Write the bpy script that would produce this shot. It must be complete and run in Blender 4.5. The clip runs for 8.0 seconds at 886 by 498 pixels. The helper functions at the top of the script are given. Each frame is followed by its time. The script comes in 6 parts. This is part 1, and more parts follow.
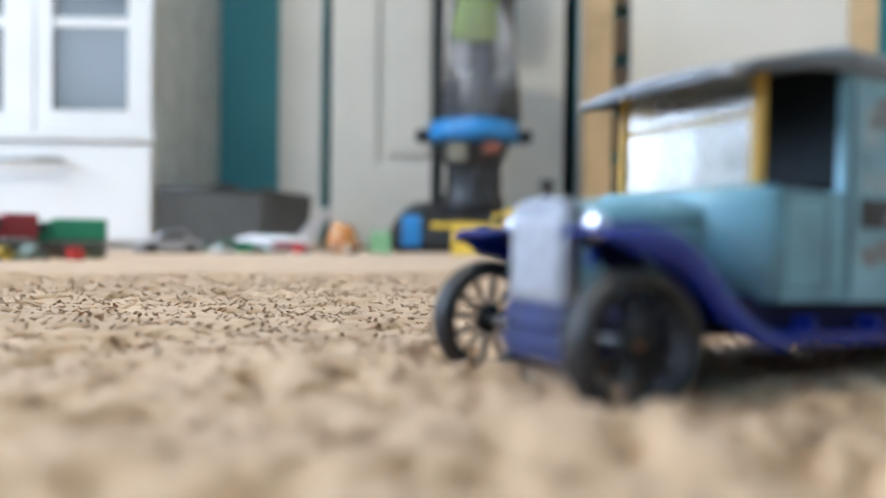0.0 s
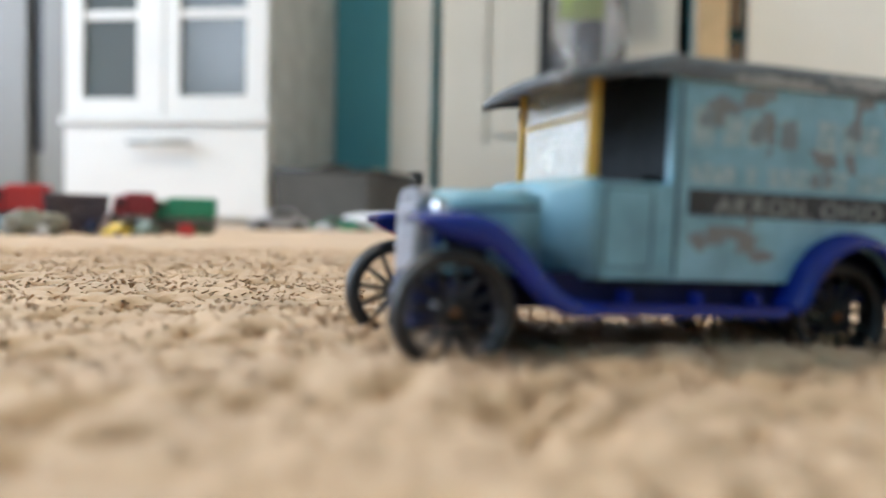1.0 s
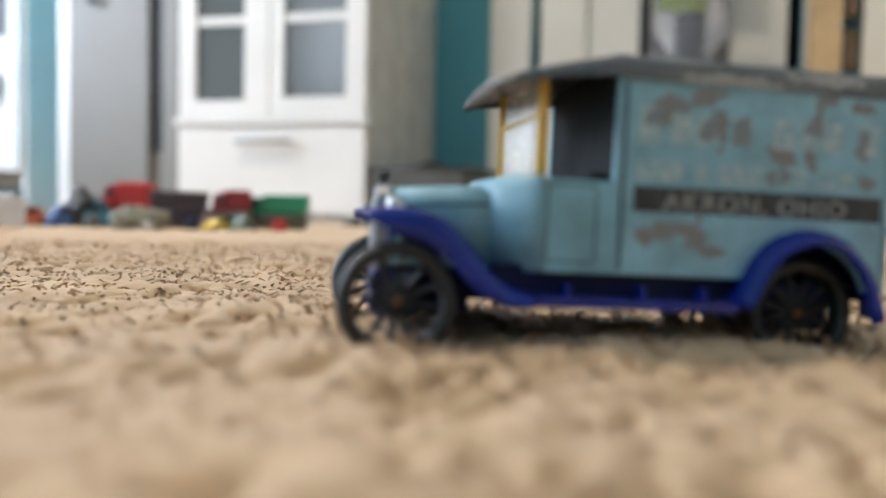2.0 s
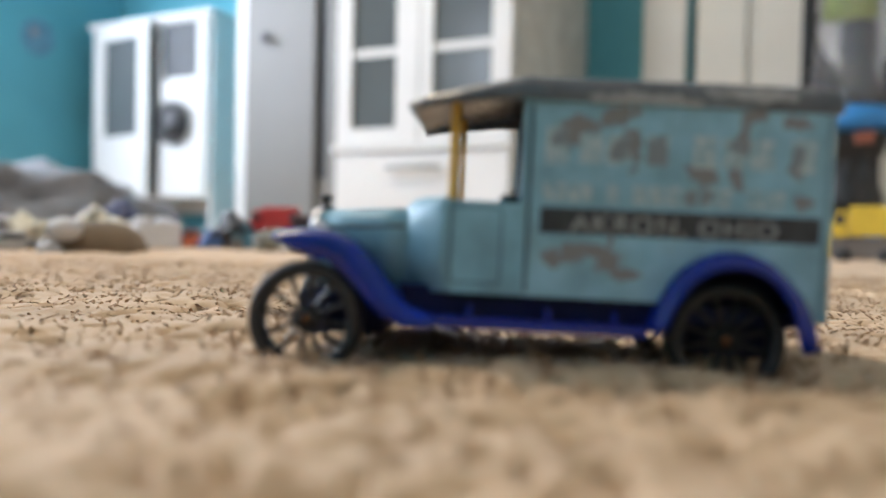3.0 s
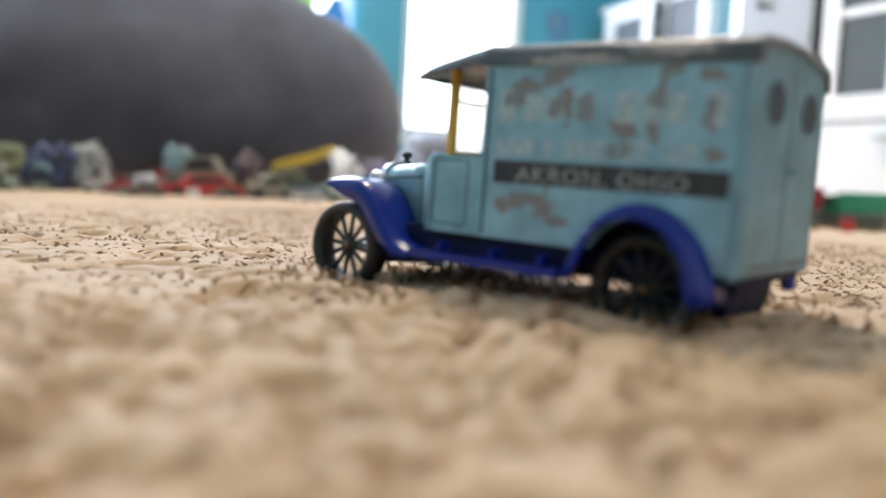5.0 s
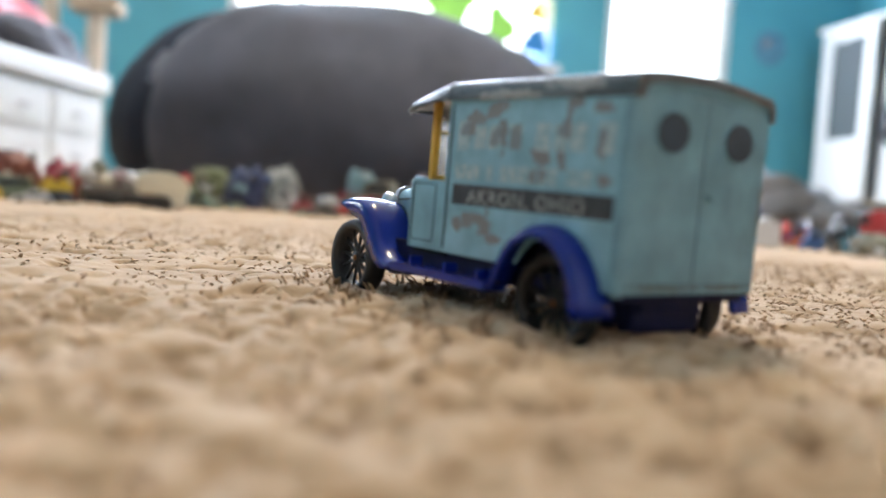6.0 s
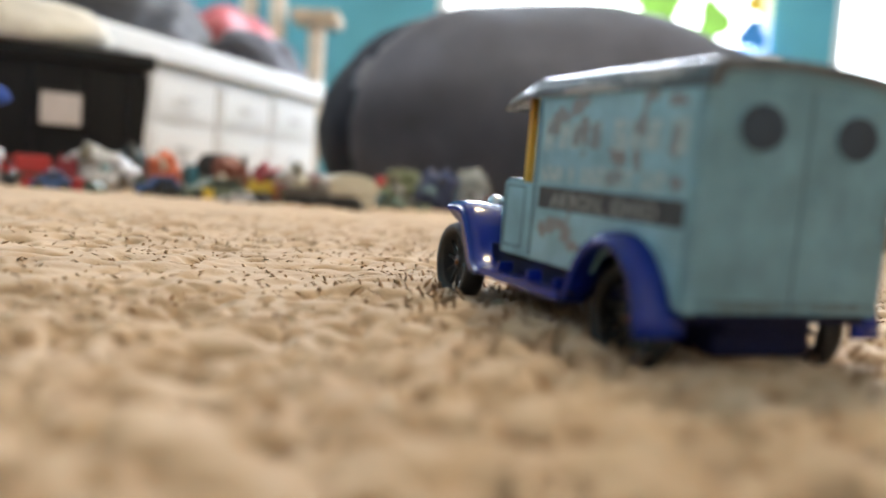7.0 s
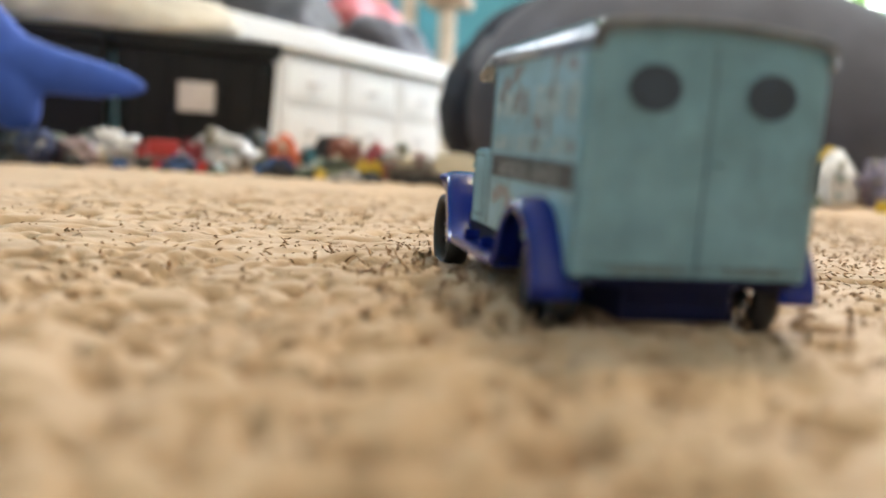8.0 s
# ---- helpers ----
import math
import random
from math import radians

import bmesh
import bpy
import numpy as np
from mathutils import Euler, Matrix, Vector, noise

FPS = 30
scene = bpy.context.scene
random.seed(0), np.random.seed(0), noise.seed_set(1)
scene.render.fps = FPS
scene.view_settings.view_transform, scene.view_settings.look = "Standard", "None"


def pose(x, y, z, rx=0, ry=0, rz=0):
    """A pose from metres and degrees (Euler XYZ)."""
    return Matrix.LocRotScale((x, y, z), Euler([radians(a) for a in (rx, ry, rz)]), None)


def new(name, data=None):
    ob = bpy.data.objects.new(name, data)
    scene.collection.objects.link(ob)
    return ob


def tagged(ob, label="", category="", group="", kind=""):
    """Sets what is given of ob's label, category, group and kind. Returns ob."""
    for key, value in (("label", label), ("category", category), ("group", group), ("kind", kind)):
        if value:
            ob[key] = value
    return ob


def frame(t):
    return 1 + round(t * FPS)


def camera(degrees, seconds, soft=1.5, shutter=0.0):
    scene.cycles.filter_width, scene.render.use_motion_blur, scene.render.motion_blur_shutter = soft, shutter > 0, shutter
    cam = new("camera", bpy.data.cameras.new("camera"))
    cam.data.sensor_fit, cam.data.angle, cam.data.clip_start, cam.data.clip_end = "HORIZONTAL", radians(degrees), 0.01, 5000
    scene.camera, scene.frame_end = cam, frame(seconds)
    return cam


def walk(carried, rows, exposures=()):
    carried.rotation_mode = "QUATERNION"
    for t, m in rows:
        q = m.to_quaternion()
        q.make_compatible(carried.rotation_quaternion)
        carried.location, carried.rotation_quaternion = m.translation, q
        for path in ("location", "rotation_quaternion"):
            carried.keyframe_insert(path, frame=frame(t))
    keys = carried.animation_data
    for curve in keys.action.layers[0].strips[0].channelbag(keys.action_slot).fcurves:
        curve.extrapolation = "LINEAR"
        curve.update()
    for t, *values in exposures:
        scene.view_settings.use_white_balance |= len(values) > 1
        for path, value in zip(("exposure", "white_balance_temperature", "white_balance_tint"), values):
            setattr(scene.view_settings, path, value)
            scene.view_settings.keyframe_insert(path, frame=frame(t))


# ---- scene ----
cam = camera(56.5, 8.0)
# seconds, eye, yaw, pitch, roll
PATH = [
    (0.0, -0.1488, -0.1514, 0.0354, -25.15, -0.73, 0.76),
    (0.5, -0.1312, -0.1830, 0.0371, -20.45, -1.63, 0.94),
    (1.0, -0.1052, -0.2033, 0.0376, -16.28, -2.36, 1.16),
    (1.5, -0.0883, -0.2135, 0.0376, -12.23, -2.92, 1.04),
    (1.7, -0.0816, -0.2176, 0.0378, -11.12, -3.02, 1.20),
    (2.8, -0.0234, -0.2343, 0.0384, 0.94, -1.34, 1.15),
    (3.0, -0.0054, -0.2330, 0.0391, 3.37, -1.38, 1.21),
    (3.5, 0.0480, -0.2242, 0.0363, 14.07, -6.05, 1.63),
    (4.0, 0.0763, -0.2201, 0.0362, 22.56, -2.85, 1.39),
    (4.2, 0.0899, -0.2231, 0.0351, 25.25, -5.04, 1.01),
    (5.3, 0.1622, -0.2185, 0.0380, 42.72, -3.88, 3.00),
    (5.5, 0.1779, -0.2114, 0.0384, 45.09, -3.88, 2.70),
    (6.0, 0.2138, -0.1893, 0.0396, 52.90, -3.38, 3.89),
    (6.5, 0.2298, -0.1698, 0.0431, 59.81, -3.54, 3.96),
    (7.0, 0.2224, -0.1497, 0.0425, 67.37, -4.25, 4.14),
    (7.5, 0.2302, -0.1335, 0.0402, 72.67, -4.67, 4.53),
    (8.0, 0.2481, -0.0988, 0.0429, 77.24, -6.25, 3.26),
]


def aimed(x, y, z, yaw, pitch, roll):
    return pose(x, y, z, 90 + pitch, 0, yaw) @ pose(0, 0, 0, 0, 0, roll)


EXPOSURES = [(0.0, -0.01, 5550, 14), (1.5, -0.08, 6150, 15), (3.0, -0.18, 6150, 17), (3.5, -0.06, 6150, 17), (4.0, 0.04, 6000, 17), (5.5, 0.08, 6000, 17), (6.5, 0.02, 6200, 16), (7.5, 0.10, 6550, 15), (8.0, 0.16, 6600, 14)]
walk(cam, [(t, aimed(x, y, z, yaw, pitch, roll)) for t, x, y, z, yaw, pitch, roll in PATH], EXPOSURES)
cam.data.dof.use_dof = True
cam.data.dof.focus_distance = 0.35
cam.data.dof.aperture_fstop = 5.4

# ---- light ----
ROOM = pose(0, 0, 0, 0, 0, -25)      # the room stands at an angle to the van


def room(u, v, z=0.0, turn=0.0):
    return ROOM @ pose(u, v, z, 0, 0, turn)


world = bpy.data.worlds.new("sky")
scene.world = world
world.use_nodes = True
sky = world.node_tree.nodes.new("ShaderNodeTexSky")
sky.sky_type = "NISHITA"
sky.sun_disc = False
sky.sun_elevation, sky.sun_rotation = radians(42), radians(200)
back = world.node_tree.nodes["Background"]
world.node_tree.links.new(sky.outputs[0], back.inputs[0])
back.inputs[1].default_value = 0.08

sun = bpy.data.lights.new("sun", "SUN")
sun.energy, sun.angle, sun.color = 2.0, radians(5), (1.0, 0.95, 0.88)
sun_ob = new("sun", sun)
sun_ob.matrix_world = pose(0, 0, 5, 48, 0, -20)


def window_light(name, m, width, height, watts, colour):
    lamp = bpy.data.lights.new(name, "AREA")
    lamp.shape, lamp.size, lamp.size_y = "RECTANGLE", width, height
    lamp.energy, lamp.color = watts, colour
    ob = new(name, lamp)
    ob.matrix_world = m
    return ob


# lamps stand in the openings of the west windows and of an added south one; a warm square lamp hangs flush under the
# ceiling
COOL, WARM = (0.80, 0.90, 1.0), (1.0, 0.83, 0.52)
window_light("daylight", room(-3.42, 1.75, 1.05) @ pose(0, 0, 0, 0, -90, 0), 1.5, 0.58, 18, COOL)
window_light("daylight", room(-3.42, 0.45, 1.30) @ pose(0, 0, 0, 0, -90, 0), 1.1, 1.45, 136, COOL)
# fill from an unseen south opening, added to brighten the van's flank and the door
window_light("daylight", room(-2.42, -2.37, 1.25) @ pose(0, 0, 0, 90, 0, 0), 0.7, 0.75, 26, COOL)
window_light("ceiling_bulb", room(-1.10, 0.30, 2.33), 0.30, 0.30, 38, WARM)

# ---- materials ----
def mat(name, base, rough=0.6, metal=0.0, vary=0.12, scale=8.0, bump=0.1, grain=60.0, coat=0.0, second=None, spread=0.5, sheen=0.0, transmission=0.0, alpha=1.0, emit=0.0):
    """Principled surface: colour mixed by a coarse noise, roughness and bump by a fine one."""
    m = bpy.data.materials.new(name)
    m.use_nodes = True
    nodes, links = m.node_tree.nodes, m.node_tree.links
    b = nodes["Principled BSDF"]
    b.inputs["Roughness"].default_value = rough
    b.inputs["Metallic"].default_value = metal
    b.inputs["Coat Weight"].default_value = coat
    b.inputs["Sheen Weight"].default_value = sheen
    b.inputs["Transmission Weight"].default_value = transmission
    b.inputs["Alpha"].default_value = alpha
    at = nodes.new("ShaderNodeTexCoord")
    coarse = nodes.new("ShaderNodeTexNoise")
    coarse.inputs["Scale"].default_value = scale
    coarse.inputs["Detail"].default_value = 5
    links.new(at.outputs["Object"], coarse.inputs["Vector"])
    ramp = nodes.new("ShaderNodeValToRGB")
    low = second or tuple(c * (1 - vary * 1.6) for c in base)
    high = base if second else tuple(min(1, c * (1 + vary)) for c in base)
    ramp.color_ramp.elements[0].color = (*low, 1)
    ramp.color_ramp.elements[1].color = (*high, 1)
    ramp.color_ramp.elements[0].position = 0.5 - spread * 0.4
    ramp.color_ramp.elements[1].position = 0.5 + spread * 0.4
    links.new(coarse.outputs["Fac"], ramp.inputs["Fac"])
    links.new(ramp.outputs["Color"], b.inputs["Base Color"])
    if bump:
        fine = nodes.new("ShaderNodeTexNoise")
        fine.inputs["Scale"].default_value = grain
        fine.inputs["Detail"].default_value = 4
        links.new(at.outputs["Object"], fine.inputs["Vector"])
        rise = nodes.new("ShaderNodeBump")
        rise.inputs["Strength"].default_value = bump
        rise.inputs["Distance"].default_value = 0.3 / grain
        links.new(fine.outputs["Fac"], rise.inputs["Height"])
        links.new(rise.outputs["Normal"], b.inputs["Normal"])
        rr = nodes.new("ShaderNodeMapRange")
        rr.inputs["To Min"].default_value = max(0.02, rough - 0.1)
        rr.inputs["To Max"].default_value = min(1, rough + 0.1)
        links.new(fine.outputs["Fac"], rr.inputs["Value"])
        links.new(rr.outputs["Result"], b.inputs["Roughness"])
    if emit:
        b.inputs["Emission Color"].default_value = (*base, 1)
        b.inputs["Emission Strength"].default_value = emit
    return m


def worn(m, spots, bare, size=900.0):
    """Bare patches of a set shape over a paint: (centre, radii) in the object's metres, frayed by a noise; and fine chips all over."""
    nodes, links = m.node_tree.nodes, m.node_tree.links
    b = nodes["Principled BSDF"]
    was = b.inputs["Base Color"].links[0].from_socket
    at = nodes.new("ShaderNodeTexCoord")
    fray = nodes.new("ShaderNodeTexNoise")
    fray.inputs["Scale"].default_value = size * 0.35
    fray.inputs["Detail"].default_value = 6
    fray.inputs["Roughness"].default_value = 0.65
    links.new(at.outputs["Object"], fray.inputs["Vector"])
    total = None
    for centre, radii in spots:
        off = nodes.new("ShaderNodeVectorMath")
        off.operation = "SUBTRACT"
        off.inputs[1].default_value = centre
        links.new(at.outputs["Object"], off.inputs[0])
        div = nodes.new("ShaderNodeVectorMath")
        div.operation = "DIVIDE"
        div.inputs[1].default_value = radii
        links.new(off.outputs[0], div.inputs[0])
        far = nodes.new("ShaderNodeVectorMath")
        far.operation = "LENGTH"
        links.new(div.outputs[0], far.inputs[0])
        if total is None:
            total = far.outputs["Value"]
        else:
            less = nodes.new("ShaderNodeMath")
            less.operation = "MINIMUM"
            links.new(total, less.inputs[0])
            links.new(far.outputs["Value"], less.inputs[1])
            total = less.outputs[0]
    both = nodes.new("ShaderNodeMath")
    both.operation = "MULTIPLY_ADD"
    links.new(fray.outputs["Fac"], both.inputs[0])
    both.inputs[1].default_value = 3.8
    links.new(total, both.inputs[2])
    edge = nodes.new("ShaderNodeMapRange")
    edge.inputs["From Min"].default_value = 2.86
    edge.inputs["From Max"].default_value = 3.08
    edge.inputs["To Min"].default_value = 1.0
    edge.inputs["To Max"].default_value = 0.0
    links.new(both.outputs[0], edge.inputs["Value"])
    chip = nodes.new("ShaderNodeMapRange")
    chip.inputs["From Min"].default_value = 0.69
    chip.inputs["From Max"].default_value = 0.73
    links.new(fray.outputs["Fac"], chip.inputs["Value"])
    most = nodes.new("ShaderNodeMath")
    most.operation = "MAXIMUM"
    links.new(edge.outputs[0], most.inputs[0])
    links.new(chip.outputs[0], most.inputs[1])
    mix = nodes.new("ShaderNodeMixRGB")
    links.new(most.outputs[0], mix.inputs[0])
    links.new(was, mix.inputs[1])
    mix.inputs[2].default_value = (*bare, 1)
    links.new(mix.outputs[0], b.inputs["Base Color"])
    return m


# spots worn to the metal on the van's flank
SCRAPES = [((x, -0.030, z), (a, 0.02, c)) for x, z, a, c in (
    (0.0085, 0.0325, 0.0034, 0.0017), (0.0135, 0.0340, 0.0042, 0.0020), (0.0188, 0.0350, 0.0040, 0.0018), (0.0225, 0.0325, 0.0034, 0.0024), (0.0258, 0.0296, 0.0034, 0.0015), (0.0225, 0.0372, 0.0008, 0.0022),
    (0.0129, 0.0640, 0.0040, 0.0028), (0.0235, 0.0680, 0.0040, 0.0024), (0.0270, 0.0610, 0.0018, 0.0046), (0.0530, 0.0630, 0.0018, 0.0046), (0.0435, 0.0545, 0.0030, 0.0020),
    (0.0520, 0.0535, 0.0018, 0.0026), (0.0686, 0.0490, 0.0022, 0.0018), (0.0660, 0.0570, 0.0018, 0.0030), (0.0550, 0.0695, 0.0030, 0.0014), (0.0090, 0.0590, 0.0026, 0.0014), (0.0660, 0.0680, 0.0026, 0.0018))]
INKLESS = [((x, -0.030, z), (a, 0.02, c)) for x, z, a, c in (
    (0.0100, 0.0620, 0.0026, 0.0020), (0.0240, 0.0595, 0.0020, 0.0026), (0.0325, 0.0600, 0.0030, 0.0040), (0.0520, 0.0620, 0.0016, 0.0034), (0.0430, 0.0490, 0.0030, 0.0020), (0.0655, 0.0590, 0.0020, 0.0030))]
BARE = (0.190, 0.188, 0.184)
M_TEAL_PAINT = worn(mat("turquoise_enamel", (0.212, 0.400, 0.495), 0.40, vary=0.15, scale=110, bump=0.05, grain=600, coat=0.15), SCRAPES, BARE)
M_CAB_PAINT = mat("turquoise_enamel_cab", (0.182, 0.366, 0.456), 0.46, vary=0.14, scale=90, bump=0.05, grain=600, coat=0.0)
M_BLUE = mat("blue_plastic", (0.007, 0.022, 0.225), 0.21, vary=0.1, scale=60, bump=0.04, grain=500, coat=0.05)
M_BLUE.node_tree.nodes["Principled BSDF"].inputs["Specular IOR Level"].default_value = 0.35
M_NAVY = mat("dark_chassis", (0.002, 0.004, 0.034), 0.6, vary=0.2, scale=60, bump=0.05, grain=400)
M_ROOF = worn(mat("worn_grey_roof", (0.098, 0.106, 0.116), 0.30, vary=0.25, scale=80, bump=0.10, grain=500, coat=0.25), [((0.03, -0.0315, 0.072), (0.012, 0.004, 0.0015)), ((0.058, -0.0315, 0.074), (0.01, 0.004, 0.0014)), ((-0.01, 0.0, 0.077), (0.006, 0.02, 0.003)), ((-0.0275, -0.0255, 0.0665), (0.0035, 0.005, 0.004))], (0.30, 0.29, 0.28))
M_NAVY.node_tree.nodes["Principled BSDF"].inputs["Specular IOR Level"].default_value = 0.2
M_TYRE = mat("black_plastic_wheel", (0.013, 0.013, 0.014), 0.55, vary=0.2, scale=90, bump=0.06, grain=500)
M_BRASS = mat("copper_hub", (0.28, 0.12, 0.045), 0.4, metal=0.7, vary=0.3, scale=200, bump=0.05, grain=700)
M_YELLOW = mat("yellow_plastic", (0.62, 0.39, 0.06), 0.4, vary=0.1, scale=80, bump=0.04, grain=500)
thin = M_YELLOW.node_tree.nodes.new("ShaderNodeBsdfTranslucent")
thin.inputs["Color"].default_value = (0.86, 0.66, 0.24, 1)
blend = M_YELLOW.node_tree.nodes.new("ShaderNodeMixShader")
blend.inputs[0].default_value = 0.4
M_YELLOW.node_tree.links.new(M_YELLOW.node_tree.nodes["Principled BSDF"].outputs[0], blend.inputs[1])
M_YELLOW.node_tree.links.new(thin.outputs[0], blend.inputs[2])
M_YELLOW.node_tree.links.new(blend.outputs[0], M_YELLOW.node_tree.nodes["Material Output"].inputs["Surface"])
M_CHROME = mat("chrome", (0.62, 0.64, 0.68), 0.33, metal=1.0, vary=0.06, scale=150, bump=0.03, grain=900)
M_SHELL = mat("dull_chrome", (0.30, 0.31, 0.34), 0.42, metal=0.9, vary=0.15, scale=150, bump=0.05, grain=700)
M_GRILLE = mat("silver_grille", (0.66, 0.68, 0.74), 0.32, metal=0.55, vary=0.15, scale=300, bump=0.3, grain=900)
M_CORE = mat("radiator_core", (0.52, 0.53, 0.58), 0.5, metal=0.3, vary=0.25, scale=400, bump=0.3, grain=900)
M_DULLBLUE = mat("dull_blue_plastic", (0.012, 0.022, 0.105), 0.5, vary=0.3, scale=150, bump=0.08, grain=400)
M_BLACK = mat("black_band", (0.010, 0.011, 0.014), 0.45, vary=0.3, scale=120, bump=0.04, grain=700, second=(0.05, 0.055, 0.06))
M_WHITE_INK = worn(mat("white_print", (0.36, 0.375, 0.36), 0.5, vary=0.1, scale=420, bump=0.02, grain=800, second=(0.15, 0.158, 0.155), spread=0.5), [((0.0205, -0.030, 0.0655), (0.0035, 0.02, 0.004)), ((0.045, -0.030, 0.0555), (0.0045, 0.02, 0.0022)), ((0.010, -0.030, 0.0615), (0.004, 0.02, 0.0024)), ((0.052, -0.030, 0.064), (0.003, 0.02, 0.0025))], (0.15, 0.24, 0.27))
M_FADED_INK = worn(mat("faded_white_print", (0.44, 0.50, 0.50), 0.5, vary=0.2, scale=420, bump=0.02, grain=800, second=(0.19, 0.34, 0.40), spread=0.4), INKLESS, (0.185, 0.215, 0.225))
M_LINE = mat("engraved_line", (0.032, 0.066, 0.080), 0.6, vary=0.2, scale=100, bump=0.02, grain=800)
# near-black colour that carries the shade of enclosed places
M_INSIDE_SHADE = mat("inside_shade", (0.009, 0.013, 0.016), 0.7, vary=0.2, scale=60, bump=0.03, grain=300)
M_INSIDE_SHADE.node_tree.nodes["Principled BSDF"].inputs["Specular IOR Level"].default_value = 0.1
M_SCREEN = mat("clear_plastic", (0.94, 0.91, 0.80), 0.24, vary=0.06, scale=60, bump=0.22, grain=170, transmission=0.88, coat=0.5)
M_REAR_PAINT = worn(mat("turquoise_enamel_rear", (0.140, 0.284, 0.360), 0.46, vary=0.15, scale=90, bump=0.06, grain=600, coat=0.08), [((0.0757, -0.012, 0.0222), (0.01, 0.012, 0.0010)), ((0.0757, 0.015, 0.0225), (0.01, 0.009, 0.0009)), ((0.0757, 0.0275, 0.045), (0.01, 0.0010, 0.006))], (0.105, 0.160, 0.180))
M_PORTHOLE = mat("porthole_dark", (0.022, 0.038, 0.064), 0.5, vary=0.2, scale=100, bump=0.02, grain=500)

M_WALL_TEAL = mat("turquoise_wall_paint", (0.085, 0.325, 0.400), 0.7, vary=0.06, scale=3, bump=0.08, grain=120)
M_WHITE = mat("white_paint", (0.67, 0.67, 0.655), 0.45, vary=0.04, scale=4, bump=0.05, grain=90)
M_FADED = mat("faded_sticker", (0.105, 0.245, 0.345), 0.6, vary=0.25, scale=30, bump=0.05, grain=120)
M_DOOR = mat("off_white_door", (0.80, 0.795, 0.765), 0.5, vary=0.04, scale=3, bump=0.06, grain=70)
# closet grey, darkened in its colour because less light reaches the doors
M_DIMMED_DOOR = mat("dimmed_grey_door", (0.165, 0.156, 0.138), 0.5, vary=0.04, scale=3, bump=0.06, grain=70)
M_CEIL = mat("ceiling_white", (0.78, 0.78, 0.76), 0.8, vary=0.03, scale=3, bump=0.15, grain=80)
M_PINE = mat("pine_wood", (0.66, 0.47, 0.26), 0.5, vary=0.12, scale=12, bump=0.08, grain=90)
M_CREAM = mat("cream_board", (0.80, 0.752, 0.665), 0.55, vary=0.03, scale=4, bump=0.04, grain=80)
M_GLASS = mat("cabinet_glass", (0.105, 0.120, 0.125), 0.16, vary=0.05, scale=3, bump=0.0)
M_GLASS.node_tree.nodes["Principled BSDF"].inputs["Specular IOR Level"].default_value = 0.22
M_PANE = mat("window_glass", (1.0, 1.0, 1.0), 0.0, vary=0.0, bump=0.0, transmission=1.0)
M_CARPET_BASE = mat("tan_carpet_back", (0.495, 0.345, 0.212), 0.95, vary=0.10, scale=14, bump=0.5, grain=420, sheen=0.1)


def tuft_mat():
    m = mat("tan_carpet_yarn", (0.495, 0.345, 0.212), 0.9, vary=0.10, scale=25, bump=0.25, grain=900, sheen=0.15)
    nodes, links = m.node_tree.nodes, m.node_tree.links
    b = nodes["Principled BSDF"]
    was = b.inputs["Base Color"].links[0].from_socket
    isle = nodes.new("ShaderNodeNewGeometry")
    rng = nodes.new("ShaderNodeMapRange")
    rng.inputs["To Min"].default_value = 0.92
    rng.inputs["To Max"].default_value = 1.06
    yarn = nodes.new("ShaderNodeTexNoise")
    yarn.inputs["Scale"].default_value = 330
    yarn.inputs["Detail"].default_value = 3
    spot = nodes.new("ShaderNodeTexCoord")
    links.new(spot.outputs["Object"], yarn.inputs["Vector"])
    both = nodes.new("ShaderNodeMath")
    both.operation = "MULTIPLY_ADD"
    both.inputs[1].default_value = 0.35
    links.new(isle.outputs["Random Per Island"], both.inputs[0])
    links.new(yarn.outputs["Fac"], both.inputs[2])
    links.new(both.outputs[0], rng.inputs["Value"])
    rng.inputs["From Min"].default_value = 0.30
    rng.inputs["From Max"].default_value = 0.85
    mix = nodes.new("ShaderNodeMixRGB")
    mix.blend_type = "MULTIPLY"
    mix.inputs[0].default_value = 1.0
    links.new(was, mix.inputs[1])
    links.new(rng.outputs[0], mix.inputs[2])
    links.new(mix.outputs[0], b.inputs["Base Color"])
    # thin yarns let some light through
    thin = nodes.new("ShaderNodeBsdfTranslucent")
    links.new(mix.outputs[0], thin.inputs["Color"])
    blend = nodes.new("ShaderNodeMixShader")
    blend.inputs[0].default_value = 0.6
    out = nodes["Material Output"]
    links.new(b.outputs[0], blend.inputs[1])
    links.new(thin.outputs[0], blend.inputs[2])
    links.new(blend.outputs[0], out.inputs["Surface"])
    return m


M_TUFT = tuft_mat()


# ---- building helpers ----
def made(name, bm, material, smooth=False):
    me = bpy.data.meshes.new(name)
    bm.normal_update()
    bm.to_mesh(me)
    bm.free()
    me.materials.append(material)
    if smooth:
        me.polygons.foreach_set("use_smooth", [True] * len(me.polygons))
    return me


def part(name, bm, material, parent=None, label="", smooth=False):
    ob = new(name, made(name, bm, material, smooth))
    if parent is not None:
        ob.parent = parent
    if label:
        tagged(ob, label)
    return ob


def thing(name, m, label, category, group="", kind=""):
    ob = new(name)
    ob.empty_display_size = 0.01
    ob.matrix_world = m
    return tagged(ob, label, category, group, kind)


